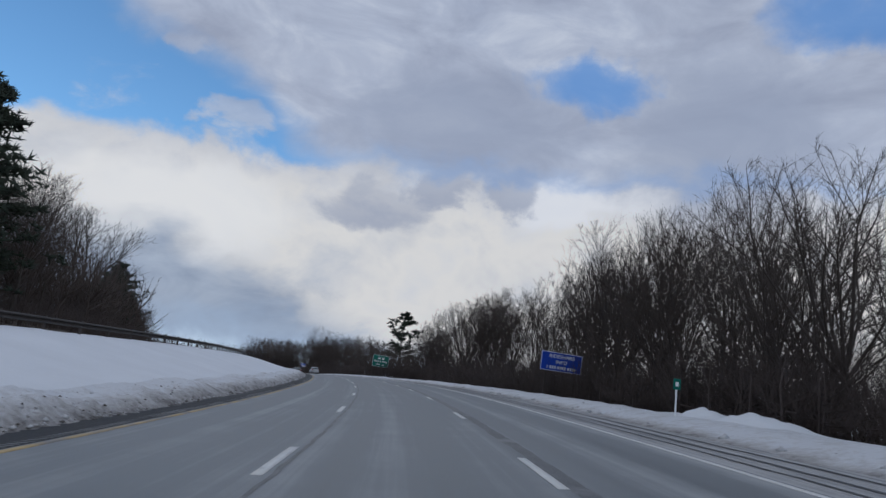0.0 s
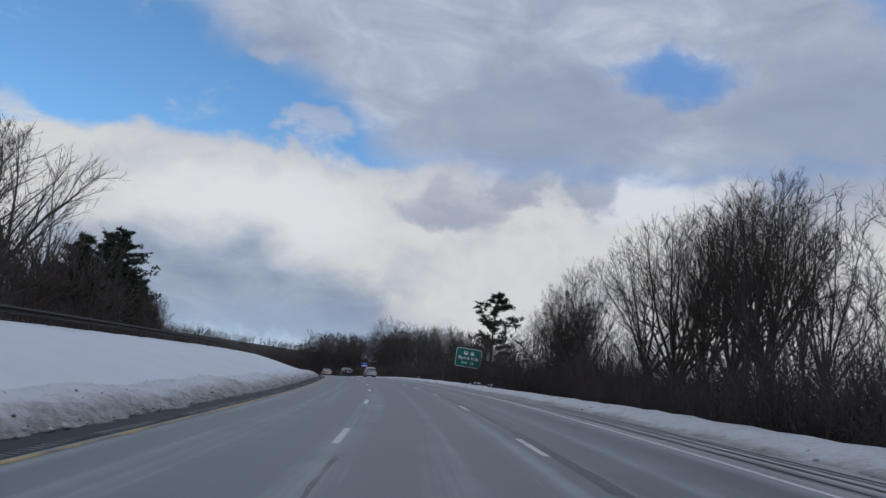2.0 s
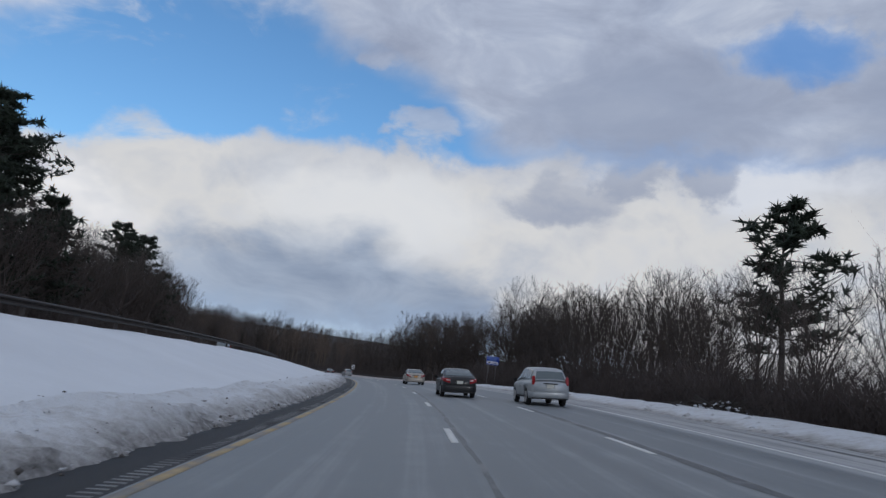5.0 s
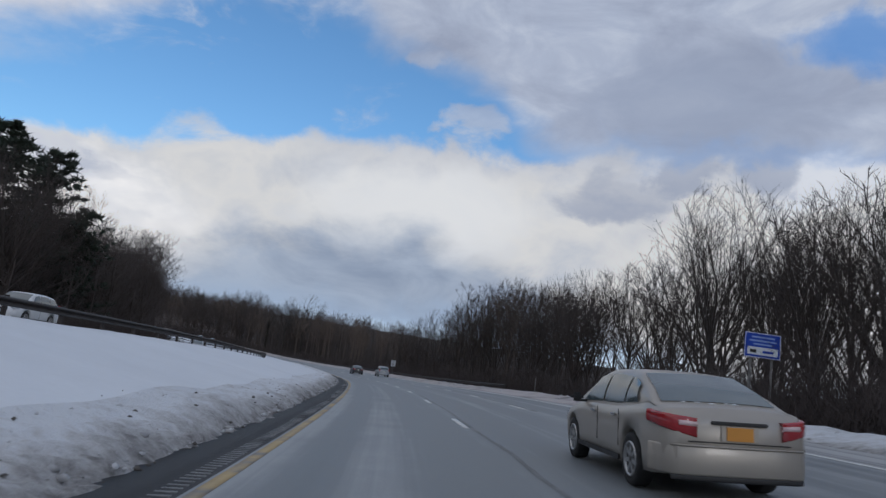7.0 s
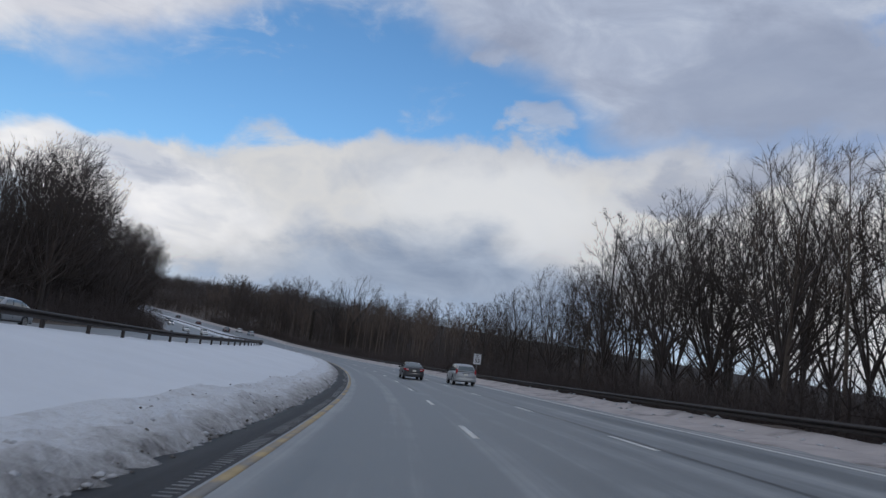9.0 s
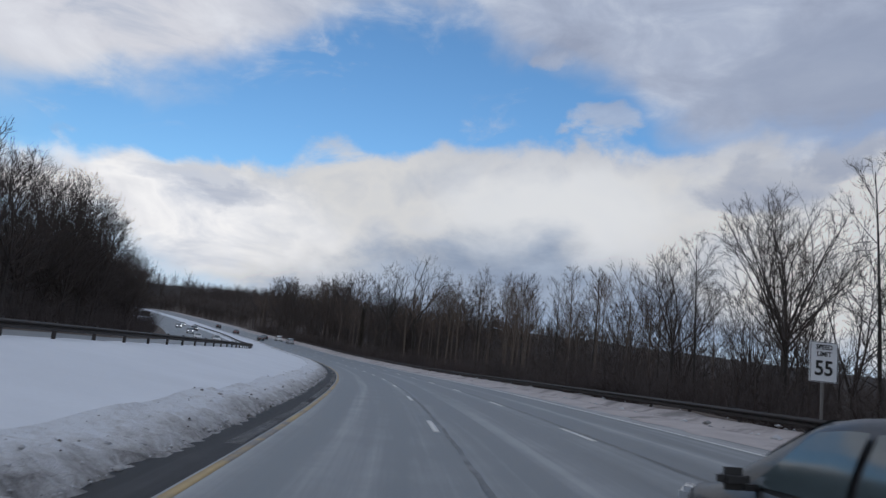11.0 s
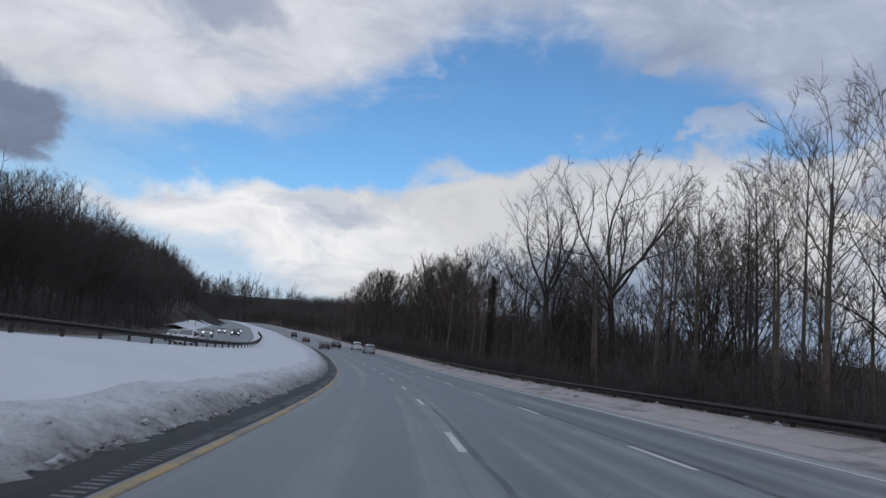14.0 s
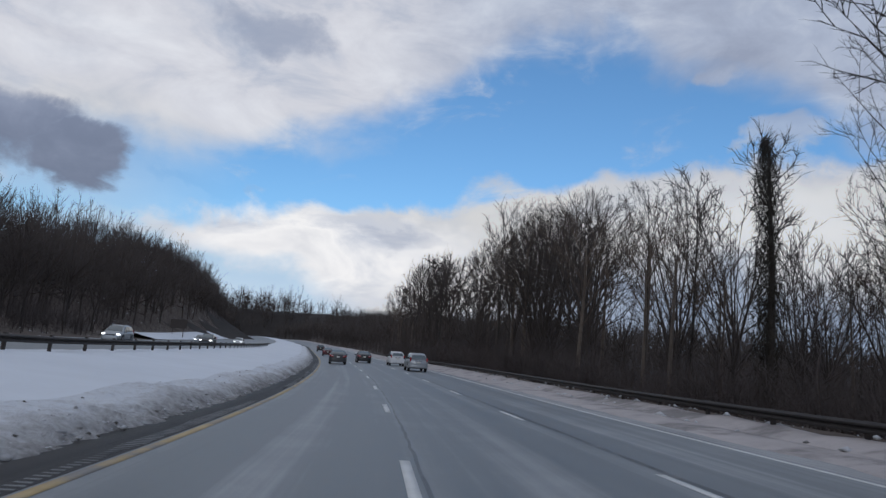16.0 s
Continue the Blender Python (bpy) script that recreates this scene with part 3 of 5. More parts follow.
def guard_rail(name, s0, s1, u, side, beam_low, gap, post_up, label):
    """A corrugated beam on posts; side: +1 when the traffic is to its right."""
    rail = tagged(new(name), label, "guard rail")
    post = bmesh.new()
    bmesh.ops.create_cube(post, size=1.0)
    bmesh.ops.scale(post, vec=(0.11, 0.16, 1.0), verts=post.verts)
    bmesh.ops.translate(post, vec=(0, 0, 0.5), verts=post.verts)
    bmesh.ops.bevel(post, geom=post.edges[:], offset=0.012, segments=1, affect="EDGES")
    pm = bpy.data.meshes.new("post")
    post.to_mesh(pm)
    post.free()
    pm.materials.append(POST)
    for s in np.arange(s0, s1, gap):
        o = part("post", pm, rail)
        o.matrix_basis = Matrix.Translation(spot(s, u - side * 0.11, -0.35)) @ Matrix.Rotation(heading(s), 4, "Z") @ Matrix.Diagonal((1, 1, post_up + 0.35, 1))
    for s in np.arange(s0, s1 - 1, gap * 2):
        verts, faces, n = [], [], len(WAVE) * 2
        steps = np.linspace(s - 0.15, s + gap * 2 + 0.15, 5)
        for t in steps:
            for a, z in WAVE:
                verts.append(spot(t, u + side * a, beam_low + z))
            for a, z in reversed(WAVE):
                verts.append(spot(t, u + side * (a - 0.02), beam_low + z))
        base = [v.z for v in verts]
        for i in range(len(steps) - 1):
            for j in range(n):
                k = (j + 1) % n
                faces.append((i * n + j, i * n + k, (i + 1) * n + k, (i + 1) * n + j))
        part("beam", mesh_of("beam", verts, faces, RUST), rail)
    return rail


guard_rail("guard_rail", -30, 620, -15.4, 1, 0.30, 3.81, 0.64, "weathered brown steel guard rail on the snowy median")
guard_rail("guard_rail", 268, 640, 9.3, -1, 0.24, 3.81, 0.52, "weathered brown steel guard rail before the wood")

# ---- trees ----


class Wood:
    """Gathers tapering three- to eight-sided limbs."""

    def __init__(self):
        self.v, self.f, self.n = [], [], 0

    def limb(self, pts, radii, sides=3):
        pts = [Vector(p) for p in pts]
        ring = None
        for i, p in enumerate(pts):
            d = (pts[min(i + 1, len(pts) - 1)] - pts[max(i - 1, 0)]).normalized()
            a = d.orthogonal().normalized()
            b = d.cross(a)
            if radii[i] <= 0.0:
                self.v.append(tuple(p))
                cur = [self.n]
                self.n += 1
            else:
                cur = []
                for k in range(sides):
                    w = 2 * math.pi * k / sides
                    q = p + (a * math.cos(w) + b * math.sin(w)) * radii[i]
                    self.v.append(tuple(q))
                    cur.append(self.n)
                    self.n += 1
            if ring:
                for k in range(len(ring)):
                    k2 = (k + 1) % len(ring)
                    if len(cur) == 1:
                        self.f.append((ring[k], ring[k2], cur[0]))
                    else:
                        self.f.append((ring[k], ring[k2], cur[k2]))
                        self.f.append((ring[k], cur[k2], cur[k]))
            ring = cur

    def mesh(self, name, mat):
        return fast_mesh(name, self.v, self.f, mat)

    def arrays(self):
        return np.array(self.v, np.float32), np.array(self.f, np.int32)


def needle_tuft(wood, rng, c, size, n):
    for _ in range(n):
        d = Vector((rng.gauss(0, 1), rng.gauss(0, 1), rng.gauss(0.35, 0.7))).normalized()
        wood.limb([c, c + d * size * rng.uniform(0.6, 1.2)], [0.13 * size + 0.01, 0.0], 3)


def pine_tree(seed, height, radius, base, width, tiers, tufts, dome=1.3):
    """Trunk, boughs and needles of a tall ragged pine."""
    rng = random.Random(seed)
    trunk, boughs, needles = Wood(), Wood(), Wood()
    trunk.limb([(0, 0, -0.4), (0.1, 0, height * 0.35), (-0.1, 0.15, height * 0.7), (0, 0, height)], [radius, radius * 0.75, radius * 0.4, 0.02], 8)
    for i in range(tiers):
        f = base + (1 - base) * (i + rng.random() * 0.6) / tiers
        z = height * f
        for j in range(rng.choice((3, 4, 5))):
            w = rng.random() * 6.283
            length = width * (1.0 - 0.85 * ((f - base) / (1 - base)) ** dome) * rng.uniform(0.55, 1.2)
            rise = rng.uniform(0.0, 0.35)
            a = Vector((0, 0, z))
            b = a + Vector((math.cos(w), math.sin(w), rise)) * length * 0.6
            c = a + Vector((math.cos(w), math.sin(w), rise + 0.12)) * length
            boughs.limb([a, b, c], [0.07, 0.045, 0.0], 3)
            for k in range(tufts):
                g = rng.uniform(0.3, 1.02)
                q = a.lerp(c, g) + Vector((rng.gauss(0, 0.25), rng.gauss(0, 0.25), rng.gauss(0.08, 0.14))) * (0.4 + length * 0.18)
                needle_tuft(needles, rng, q, rng.uniform(0.5, 1.0), 7)
    return trunk.mesh("trunk", BARK), boughs.mesh("boughs", BARK), needles.mesh("needles", NEEDLE)


def tree_thing(name, meshes, label, group, at, turn, size=1.0, parts=("trunk", "crown")):
    ob = tagged(new(name), label, "tree", group)
    for nm, me in zip(parts, meshes):
        part(nm, me, ob)
    ob.matrix_basis = Matrix.Translation(at) @ Matrix.Rotation(turn, 4, "Z") @ Matrix.Scale(size, 4)
    return ob


def winter_tree(seed, height, radius, fork, width, limbs, spread, leader, counts, bark, twig, fine=0.010, crook=0.09, low=0.3):
    """Trunk and crown of a leafless tree. fork: where the limbs begin, width: the crown's half width, spread: how far the outer limbs lean in degrees,
    leader: how much of the height the trunk runs on above the fork, counts: branches on a limb, branchlets on a branch, twigs on a branchlet."""
    rng = random.Random(seed)
    trunk, crown = Wood(), Wood()
    mid, deep = height * (low + 1) / 2, height * (1 - low) / 2

    def reach(p, d):
        """How far it is from p along d to the crown's uneven outline."""
        lump = 0.9 + 0.28 * noise.noise((d.x * 1.9 + seed, d.y * 1.9, d.z * 1.9 + p.z * 0.1))
        sx, sz = 1 / (width * lump), 1 / (deep * (0.85 + 0.15 * lump))
        px, py, pz, ex, ey, ez = p.x * sx, p.y * sx, (p.z - mid) * sz, d.x * sx, d.y * sx, d.z * sz
        qa, qb, qc = ex * ex + ey * ey + ez * ez, px * ex + py * ey + pz * ez, px * px + py * py + pz * pz - 1
        root = qb * qb - qa * qc
        return max(0.4, (-qb + math.sqrt(root)) / qa) if root > 0 else 0.4

    def course(p, d, length, n, up, bent):
        pts = [p]
        for _ in range(n):
            d = (d + Vector((rng.gauss(0, bent), rng.gauss(0, bent), rng.gauss(up, bent)))).normalized()
            p = p + d * (length / n)
            pts.append(p)
        return pts

    def along(pts, f):
        k = min(int(f * (len(pts) - 1)), len(pts) - 2)
        g = f * (len(pts) - 1) - k
        return pts[k].lerp(pts[k + 1], g), (pts[k + 1] - pts[k]).normalized()

    def aside(d, angle):
        s_ = d.orthogonal().normalized()
        s_.rotate(Matrix.Rotation(rng.random() * 6.283, 3, d))
        return (d * math.cos(angle) + s_ * math.sin(angle)).normalized()

    def twigs(pts, count, size):
        for _ in range(count):
            q, d = along(pts, rng.uniform(0.25, 1.0))
            e = (aside(d, rng.uniform(0.4, 0.95)) + Vector((0, 0, 0.18))).normalized()
            crown.limb([q, q + e * size * rng.uniform(0.5, 1.2)], [fine, 0.0], 3)

    top = fork + (1 - fork) * leader
    stem = course(Vector((0, 0, -0.4)), Vector((0, 0, 1)), height * top + 0.4, 7, 0.35, crook * 0.3)
    n = len(stem) - 1
    trunk.limb(stem, [radius * (1.35 if i == 0 else max(0.05, 1.0 - (0.35 + 0.6 * leader) * i / n)) for i in range(n + 1)], 8)
    for k in range(limbs):
        f = (k + rng.random()) / limbs
        w = k * 2.4 + rng.uniform(-0.5, 0.5)
        if leader > 0.3:
            start, _ = along(stem, (fork + (top * 0.97 - fork) * f) / top)
            tilt = radians(spread) * (1.15 - 0.45 * f) * rng.uniform(0.8, 1.2)
        else:
            start, _ = along(stem, min(0.995, 0.72 + 0.3 * f ** 0.7))
            tilt = radians(spread) * (1.08 - 0.95 * f) * rng.uniform(0.8, 1.15)
        d = Vector((math.cos(w) * math.sin(tilt), math.sin(w) * math.sin(tilt), math.cos(tilt)))
        span = reach(start, d) * rng.uniform(0.86, 1.04)
        limb = course(start, d, span, 6, 0.02 + 0.045 * (tilt > 0.7), crook * 0.75)
        thick = radius * (0.5 if leader <= 0.3 else 0.34) * rng.uniform(0.75, 1.0) * min(1.0, 0.35 + span / height)
        crown.limb(limb, [max(fine * 1.2, thick * (1 - 0.93 * i / 6)) for i in range(7)], 5)
        many = max(3, round(counts[0] * span / (height * 0.55)))
        for j in range(many):
            g = 0.16 + 0.84 * ((j + rng.random()) / many) ** 0.8
            q, d1 = along(limb, min(g, 0.99))
            e = (aside(d1, rng.uniform(0.4, 0.85)) + Vector((0, 0, 0.12))).normalized()
            length = min(reach(q, e) * 1.02, span * (0.22 + 0.42 * (1 - g)) * rng.uniform(0.7, 1.3) + 0.5)
            branch = course(q, e, length, 3, 0.03, crook * 0.9)
            r1 = max(fine * 1.5, thick * (1 - 0.93 * g) * 0.6)
            crown.limb(branch, [r1, r1 * 0.8, max(fine, r1 * 0.55), fine * 0.7], 4 if r1 > 0.04 else 3)
            for m in range(max(2, round(counts[1] * (0.4 + length / (height * 0.2))))):
                q2, d2 = along(branch, rng.uniform(0.2, 0.98))
                e2 = (aside(d2, rng.uniform(0.45, 0.9)) + Vector((0, 0, 0.12))).normalized()
                l2 = min(reach(q2, e2) + 0.4, (0.35 + 0.3 * length) * rng.uniform(0.6, 1.25))
                let = course(q2, e2, l2, 2, 0.03, crook * 0.8)
                crown.limb(let, [fine * 1.25, fine, fine * 0.4], 3)
                twigs(let, counts[2], 0.35 + 0.32 * l2)
            twigs(branch, counts[2] + 1, 0.7)
        twigs(limb[3:], counts[2] * 3, 0.9)
    k = height / max(v[2] for v in crown.v)
    for part_ in (trunk, crown):
        part_.v = [(x, y, z * k) for x, y, z in part_.v]
    return trunk.mesh("trunk", bark), crown.mesh("crown", twig)


rnd = random.Random(11)
KINDS = [
    # height, trunk's radius, fork, crown's half width, limbs, lean, leader; counts; crown's lower edge
    ("oak_tree", (17, 0.32, 0.22, 7.0, 11, 62, 0.0, (8, 5, 3), BARK, TWIG, 0.010, 0.10, 0.2), "spreading leafless tree with dark forking limbs"),
    ("maple_tree", (18, 0.24, 0.24, 5.4, 11, 46, 0.0, (8, 5, 3), BARK, TWIG, 0.010, 0.08, 0.2), "bare tree with a rounded upright crown"),
    ("maple_tree", (17, 0.20, 0.30, 4.2, 13, 44, 0.55, (6, 4, 3), BARK_PALE, TWIG_PALE, 0.010, 0.08, 0.26), "bare tan-barked tree with fine upswept twigs"),
    ("poplar_tree", (20, 0.17, 0.42, 2.6, 17, 40, 0.9, (5, 3, 3), BARK_PALE, TWIG_PALE, 0.010, 0.07, 0.4), "tall slender bare tree with a narrow crown"),
    ("poplar_tree", (19, 0.17, 0.36, 3.1, 17, 44, 0.85, (5, 3, 3), BARK, TWIG, 0.010, 0.08, 0.34), "tall thin leafless tree beside the highway"),
    ("ash_tree", (16, 0.22, 0.26, 5.6, 10, 58, 0.2, (8, 5, 3), BARK, TWIG, 0.010, 0.13, 0.22), "bare grey tree with a wide ragged crown"),
    ("maple_tree", (18, 0.24, 0.18, 6.4, 13, 50, 0.0, (8, 5, 3), BARK, TWIG, 0.010, 0.07, 0.14), "bare tree whose many limbs fan upwards"),
]
# full ones, and lighter ones with coarser twigs for further off
MODELS, LIGHTER = [], []
for k, (nm, a, label) in enumerate(KINDS):
    MODELS.append((nm, winter_tree(k + 1, *a), label))
    LIGHTER.append((nm, winter_tree(k + 51, *a[:4], a[4] - 2, *a[5:7], (5, 3, 2), *a[8:10], 0.021, *a[11:]), label))


def plant(i, s, u, tall, group, turn=None):
    """A tree of one kind, tall metres high."""
    nm, meshes, label = (MODELS if -46 < u < 24 and s < 545 else LIGHTER)[i]
    return tree_thing(nm, meshes, label, group, spot(s, u, -0.1), rnd.random() * 6.28 if turn is None else turn, tall / KINDS[i][1][0])


# how high the wood stands along the road, on either side
RIGHT_S = (-20, 30, 58, 100, 120, 130, 140, 147, 165, 190, 208, 240, 268, 285, 305, 328, 345, 366, 386, 400, 420, 432, 448, 466, 490, 513, 526, 541, 555, 640)
RIGHT_H = (14, 14.5, 16, 15.5, 15, 12.5, 10.5, 8, 9, 11.5, 13.5, 15.5, 15.5, 16.5, 18, 19, 17, 14, 14.8, 13.5, 17, 17.5, 16.5, 19.5, 16.5, 17, 20.5, 22.7, 24.5, 25)
LEFT_S = (40, 90, 130, 150, 200, 270, 300, 330, 365, 400, 445, 470, 530, 545, 560, 640, 720, 900)
LEFT_H = (17, 17, 8, 9, 12, 18, 20, 20.5, 23, 23, 22, 18, 19, 16.5, 14, 14, 14, 13)
# belt of trees beside the right-hand lanes
s = -12.0
while s < 680:
    u = 16.5 + 15 * rnd.random() ** 1.5
    i = rnd.choice((0, 1, 1, 5, 5, 6, 6)) if s < 330 else rnd.choice((1, 2, 2, 3, 4, 4, 5, 6))
    if 375 < s < 450:
        i = rnd.choice((3, 3, 4, 4, 2))
    plant(i, s, u, float(np.interp(s, RIGHT_S, RIGHT_H)) * rnd.uniform(0.78, 1.0) * (1 + 0.018 * (u - 18)), "bare trees of the roadside wood")
    s += rnd.uniform(2.5, 4.4) if s < 240 else rnd.uniform(2.6, 4.6)
# rows behind them
s = -10.0
while s < 340:
    if not 118 < s < 205:
        plant(rnd.choice((0, 1, 5, 6)), s, rnd.uniform(25, 40), float(np.interp(s, RIGHT_S, RIGHT_H)) * rnd.uniform(1.0, 1.25), "bare trees of the roadside wood")
    s += rnd.uniform(2.6, 4.8)
# a lower, denser stand behind the slender trees
s = 340.0
while s < 530:
    plant(rnd.choice((1, 2, 5, 6, 4)), s, rnd.uniform(23.5, 38), float(np.interp(s, RIGHT_S, RIGHT_H)) * rnd.uniform(0.7, 0.98), "bare trees of the roadside wood")
    s += rnd.uniform(2.2, 4.0)
# trees on the bank beyond the opposite carriageway
s = 40.0
while s < 580:
    u = -39 - 16 * rnd.random() ** 1.2
    plant(rnd.choice((0, 1, 1, 5, 6, 6)), s, u, float(np.interp(s, LEFT_S, LEFT_H)) * rnd.uniform(0.8, 1.03), "bare trees on the far bank")
    s += rnd.uniform(3.2, 5.6)
while s < 980:
    plant(rnd.choice((0, 1, 5, 6)), s, -43 - 50 * rnd.random() ** 1.5, float(np.interp(s, LEFT_S, LEFT_H)) * rnd.uniform(0.75, 1.0), "bare trees on the far bank")
    s += rnd.uniform(3.6, 7.0)
# single trees that stand out: kind, place and height
for i, s, u, tall in ((5, 80, -38, 19), (1, 88, -41, 19), (1, 96, -44, 20), (1, 342, -38, 21), (6, 352, -42, 22), (1, 358, -41, 23), (6, 366, -45, 24), (6, 419, -42, 22), (0, 441, -42, 22), (5, 432, -46, 22), (6, 492, -42, 18), (0, 528, -44, 19)):
    plant(i, s, u, tall, "bare trees on the far bank")
for i, s, u, tall in ((6, 47, 20.5, 16), (5, 38, 19, 14), (1, 60, 20, 15), (0, 97, 19, 15), (6, 104, 21, 16), (1, 92, 18, 14), (6, 121, 18.5, 15), (1, 127, 19, 14), (5, 134, 17.5, 9.5), (6, 257, 23.9, 21.3), (6, 309.4, 20.2, 18.8), (4, 327, 19, 19.5),
                      (5, 228, 18, 12), (6, 233, 20, 13), (1, 238, 18.5, 12.5), (5, 243, 21, 13), (2, 298, 18, 16.5), (3, 292, 17, 15), (2, 516, 14, 16), (4, 490, 17.5, 17), (5, 487, 20.5, 16.5), (1, 484, 23, 17), (6, 489, 25, 18), (1, 522, 17, 17), (6, 541, 18, 22), (1, 552, 19, 23), (6, 575, 20, 23), (6, 610, 19, 25)):
    plant(i, s, u, tall, "bare trees of the roadside wood")
# slender trees that grow taller along the rail
for k in range(14):
    s = 391 + 5.2 * k
    plant(rnd.choice((3, 4, 3, 4, 2)), s, rnd.uniform(16.5, 21), float(np.interp(s, RIGHT_S, RIGHT_H)) * rnd.uniform(0.95, 1.08), "bare trees of the roadside wood")
WIDE = winter_tree(61, 16, 0.44, 0.24, 9.8, 9, 74, 0.0, (8, 4, 3), BARK, BARK, 0.015, 0.14, 0.2)
tree_thing("oak_tree", WIDE, "lone wide-spreading bare oak on the far bank", "", spot(158.5, -50, -0.1), 0.4, 1.66)
# two old open-crowned trees behind the guard rail
OLD = (winter_tree(21, 20, 0.36, 0.36, 8.0, 9, 76, 0.12, (7, 4, 3), BARK, BARK, 0.014, 0.19, 0.22),
       winter_tree(27, 21, 0.40, 0.32, 9.0, 9, 72, 0.12, (7, 4, 3), BARK, BARK, 0.014, 0.19, 0.2))
tree_thing("oak_tree", OLD[0], "old tree with few thick crooked bare limbs", "old trees by the guard rail", spot(480.5, 17.0, -0.1), 0.7, 1.2)
tree_thing("oak_tree", OLD[1], "old tree with few thick crooked bare limbs", "old trees by the guard rail", spot(472.5, 21.2, -0.1), 2.9, 1.26)
# pines
PINES = [pine_tree(31, 22, 0.34, 0.06, 8.4, 30, 17, 2.2), pine_tree(32, 19, 0.30, 0.36, 5.0, 13, 13, 3.5), pine_tree(33, 15, 0.26, 0.05, 5.4, 22, 14, 1.9)]
for i, s, u, size in ((0, 224, -47.4, 1.08), (0, 216, -49, 0.95), (0, 231, -50, 0.95), (2, 232, -43, 1.0), (2, 216, -44, 1.0), (0, 60, -37, 0.95), (0, 69, -42, 1.0), (0, 301, -45.4, 1.0), (2, 309, -44, 1.0), (0, 292, -49, 1.0), (2, 172, -44, 0.95),
                      (1, 211.5, 37.6, 1.33)):
    tree_thing("pine_tree", PINES[i], "tall dark green pine with ragged boughs", "pines", spot(s, u, -0.1), rnd.random() * 6.28, size, ("trunk", "bough", "needles"))
# vine-hung trunk
rng = random.Random(41)
snag, vine = winter_tree(43, 14, 0.26, 0.6, 1.7, 9, 40, 0.8, (3, 2, 2), BARK, BARK, 0.014, 0.12, 0.6), Wood()
for _ in range(2600):
    z = 12.6 * rng.random() ** 0.9 + 0.6
    a = rng.random() * 6.283
    r = (0.24 + 0.34 * abs(noise.noise((0.0, 0.5, z * 0.55))) + 0.3 * math.sin(min(1, z / 13.0) * 3.0)) * rng.random() ** 0.7
    p = Vector((math.cos(a) * r, math.sin(a) * r, z))
    vine.limb([p, p + Vector((rng.gauss(0, 0.3), rng.gauss(0, 0.3), rng.gauss(-0.2, 0.4)))], [0.02, 0.0], 3)
tree_thing("vine_covered_tree", (*snag, vine.mesh("vine", IVY)), "dead trunk wrapped in thick dry climbing vines", "", spot(492.8, 14.05, -0.1), 0.4, 0.95, ("trunk", "crown", "vine"))


def dome_tree(seed, height, width, limbs, twigs, r, low=0.38):
    """A light tree for the far woods: limbs that reach a rounded crown, with twigs about their ends."""
    rng = random.Random(seed)
    w = Wood()
    w.limb([(0, 0, -0.5), (rng.gauss(0, .2), rng.gauss(0, .2), height * 0.45), (0, 0, height * 0.8)], [min(r * 4, 0.17), min(r * 3, 0.12), 0.0], 3)
    for i in range(limbs):
        a = 6.283 * (i + rng.random()) / limbs * 2.618
        h = rng.random() ** 0.75
        out = width * math.sqrt(max(0.05, 1 - (h * 0.98) ** 2)) * rng.uniform(0.65, 1.1)
        goal = Vector((math.cos(a) * out, math.sin(a) * out, height * (low + (0.98 - low) * h) * rng.uniform(0.92, 1.05)))
        q = Vector((0, 0, goal.z * rng.uniform(0.35, 0.6)))
        mid = q.lerp(goal, 0.5) + Vector((goal.x * 0.14, goal.y * 0.14, -0.3))
        w.limb([q, mid, goal], [r * 1.8, r * 1.2, 0.0], 3)
        d0 = (goal - mid).normalized()
        for _ in range(twigs):
            p = mid.lerp(goal, rng.uniform(-0.3, 0.9))
            e = (d0 + Vector((rng.gauss(0, .6), rng.gauss(0, .6), rng.gauss(0.25, .4)))).normalized()
            w.limb([p, p + e * height * rng.uniform(0.06, 0.15)], [r * 0.8, 0.0], 3)
    return w.arrays()


LOW = [dome_tree(k, h, h * 0.42, 11, 9, 0.03) for k, h in ((1, 13), (2, 15), (3, 12), (4, 16), (5, 14), (6, 15))]
MID = [dome_tree(k, h, h * 0.44, 11, 8, 0.052, 0.28) for k, h in ((21, 13), (22, 15), (23, 12), (24, 16), (25, 14), (26, 17))]
FAR = [dome_tree(k, h, h * 0.46, 8, 3, 0.08, 0.1) for k, h in ((11, 15), (12, 17), (13, 14), (14, 18), (15, 16))]


def scatter(name, places, mat, label, category, models=LOW, sizes=(0.7, 1.15)):
    """Many light trees in one object."""
    vs, fs, n = [], [], 0
    for p in places:
        v, f = models[rnd.randrange(len(models))]
        a, k = rnd.random() * 6.28, rnd.uniform(*sizes)
        c, s_ = math.cos(a) * k, math.sin(a) * k
        vs.append(np.stack([v[:, 0] * c - v[:, 1] * s_ + p[0], v[:, 0] * s_ + v[:, 1] * c + p[1], v[:, 2] * k + p[2]], 1))
        fs.append(f + n)
        n += len(v)
    return tagged(new(name, fast_mesh(name, np.concatenate(vs), np.concatenate(fs), mat)), label, category, kind="stuff")


def land_height(x, y):
    """Height of the land anywhere."""
    k = int(np.argmin((LX[::4] - x) ** 2 + (LY[::4] - y) ** 2)) * 4
    e = math.cos(HEAD[k]) * (x - LX[k]) + math.sin(HEAD[k]) * (y - LY[k])
    e = math.copysign(math.hypot(x - LX[k], y - LY[k]), e)
    return e, float(level(STEP[k]) + terrain(STEP[k], e))


far = []
for _ in range(520):
    far.append(spot(430 + 560 * rnd.random(), -43 - 110 * rnd.random() ** 1.4, 0))
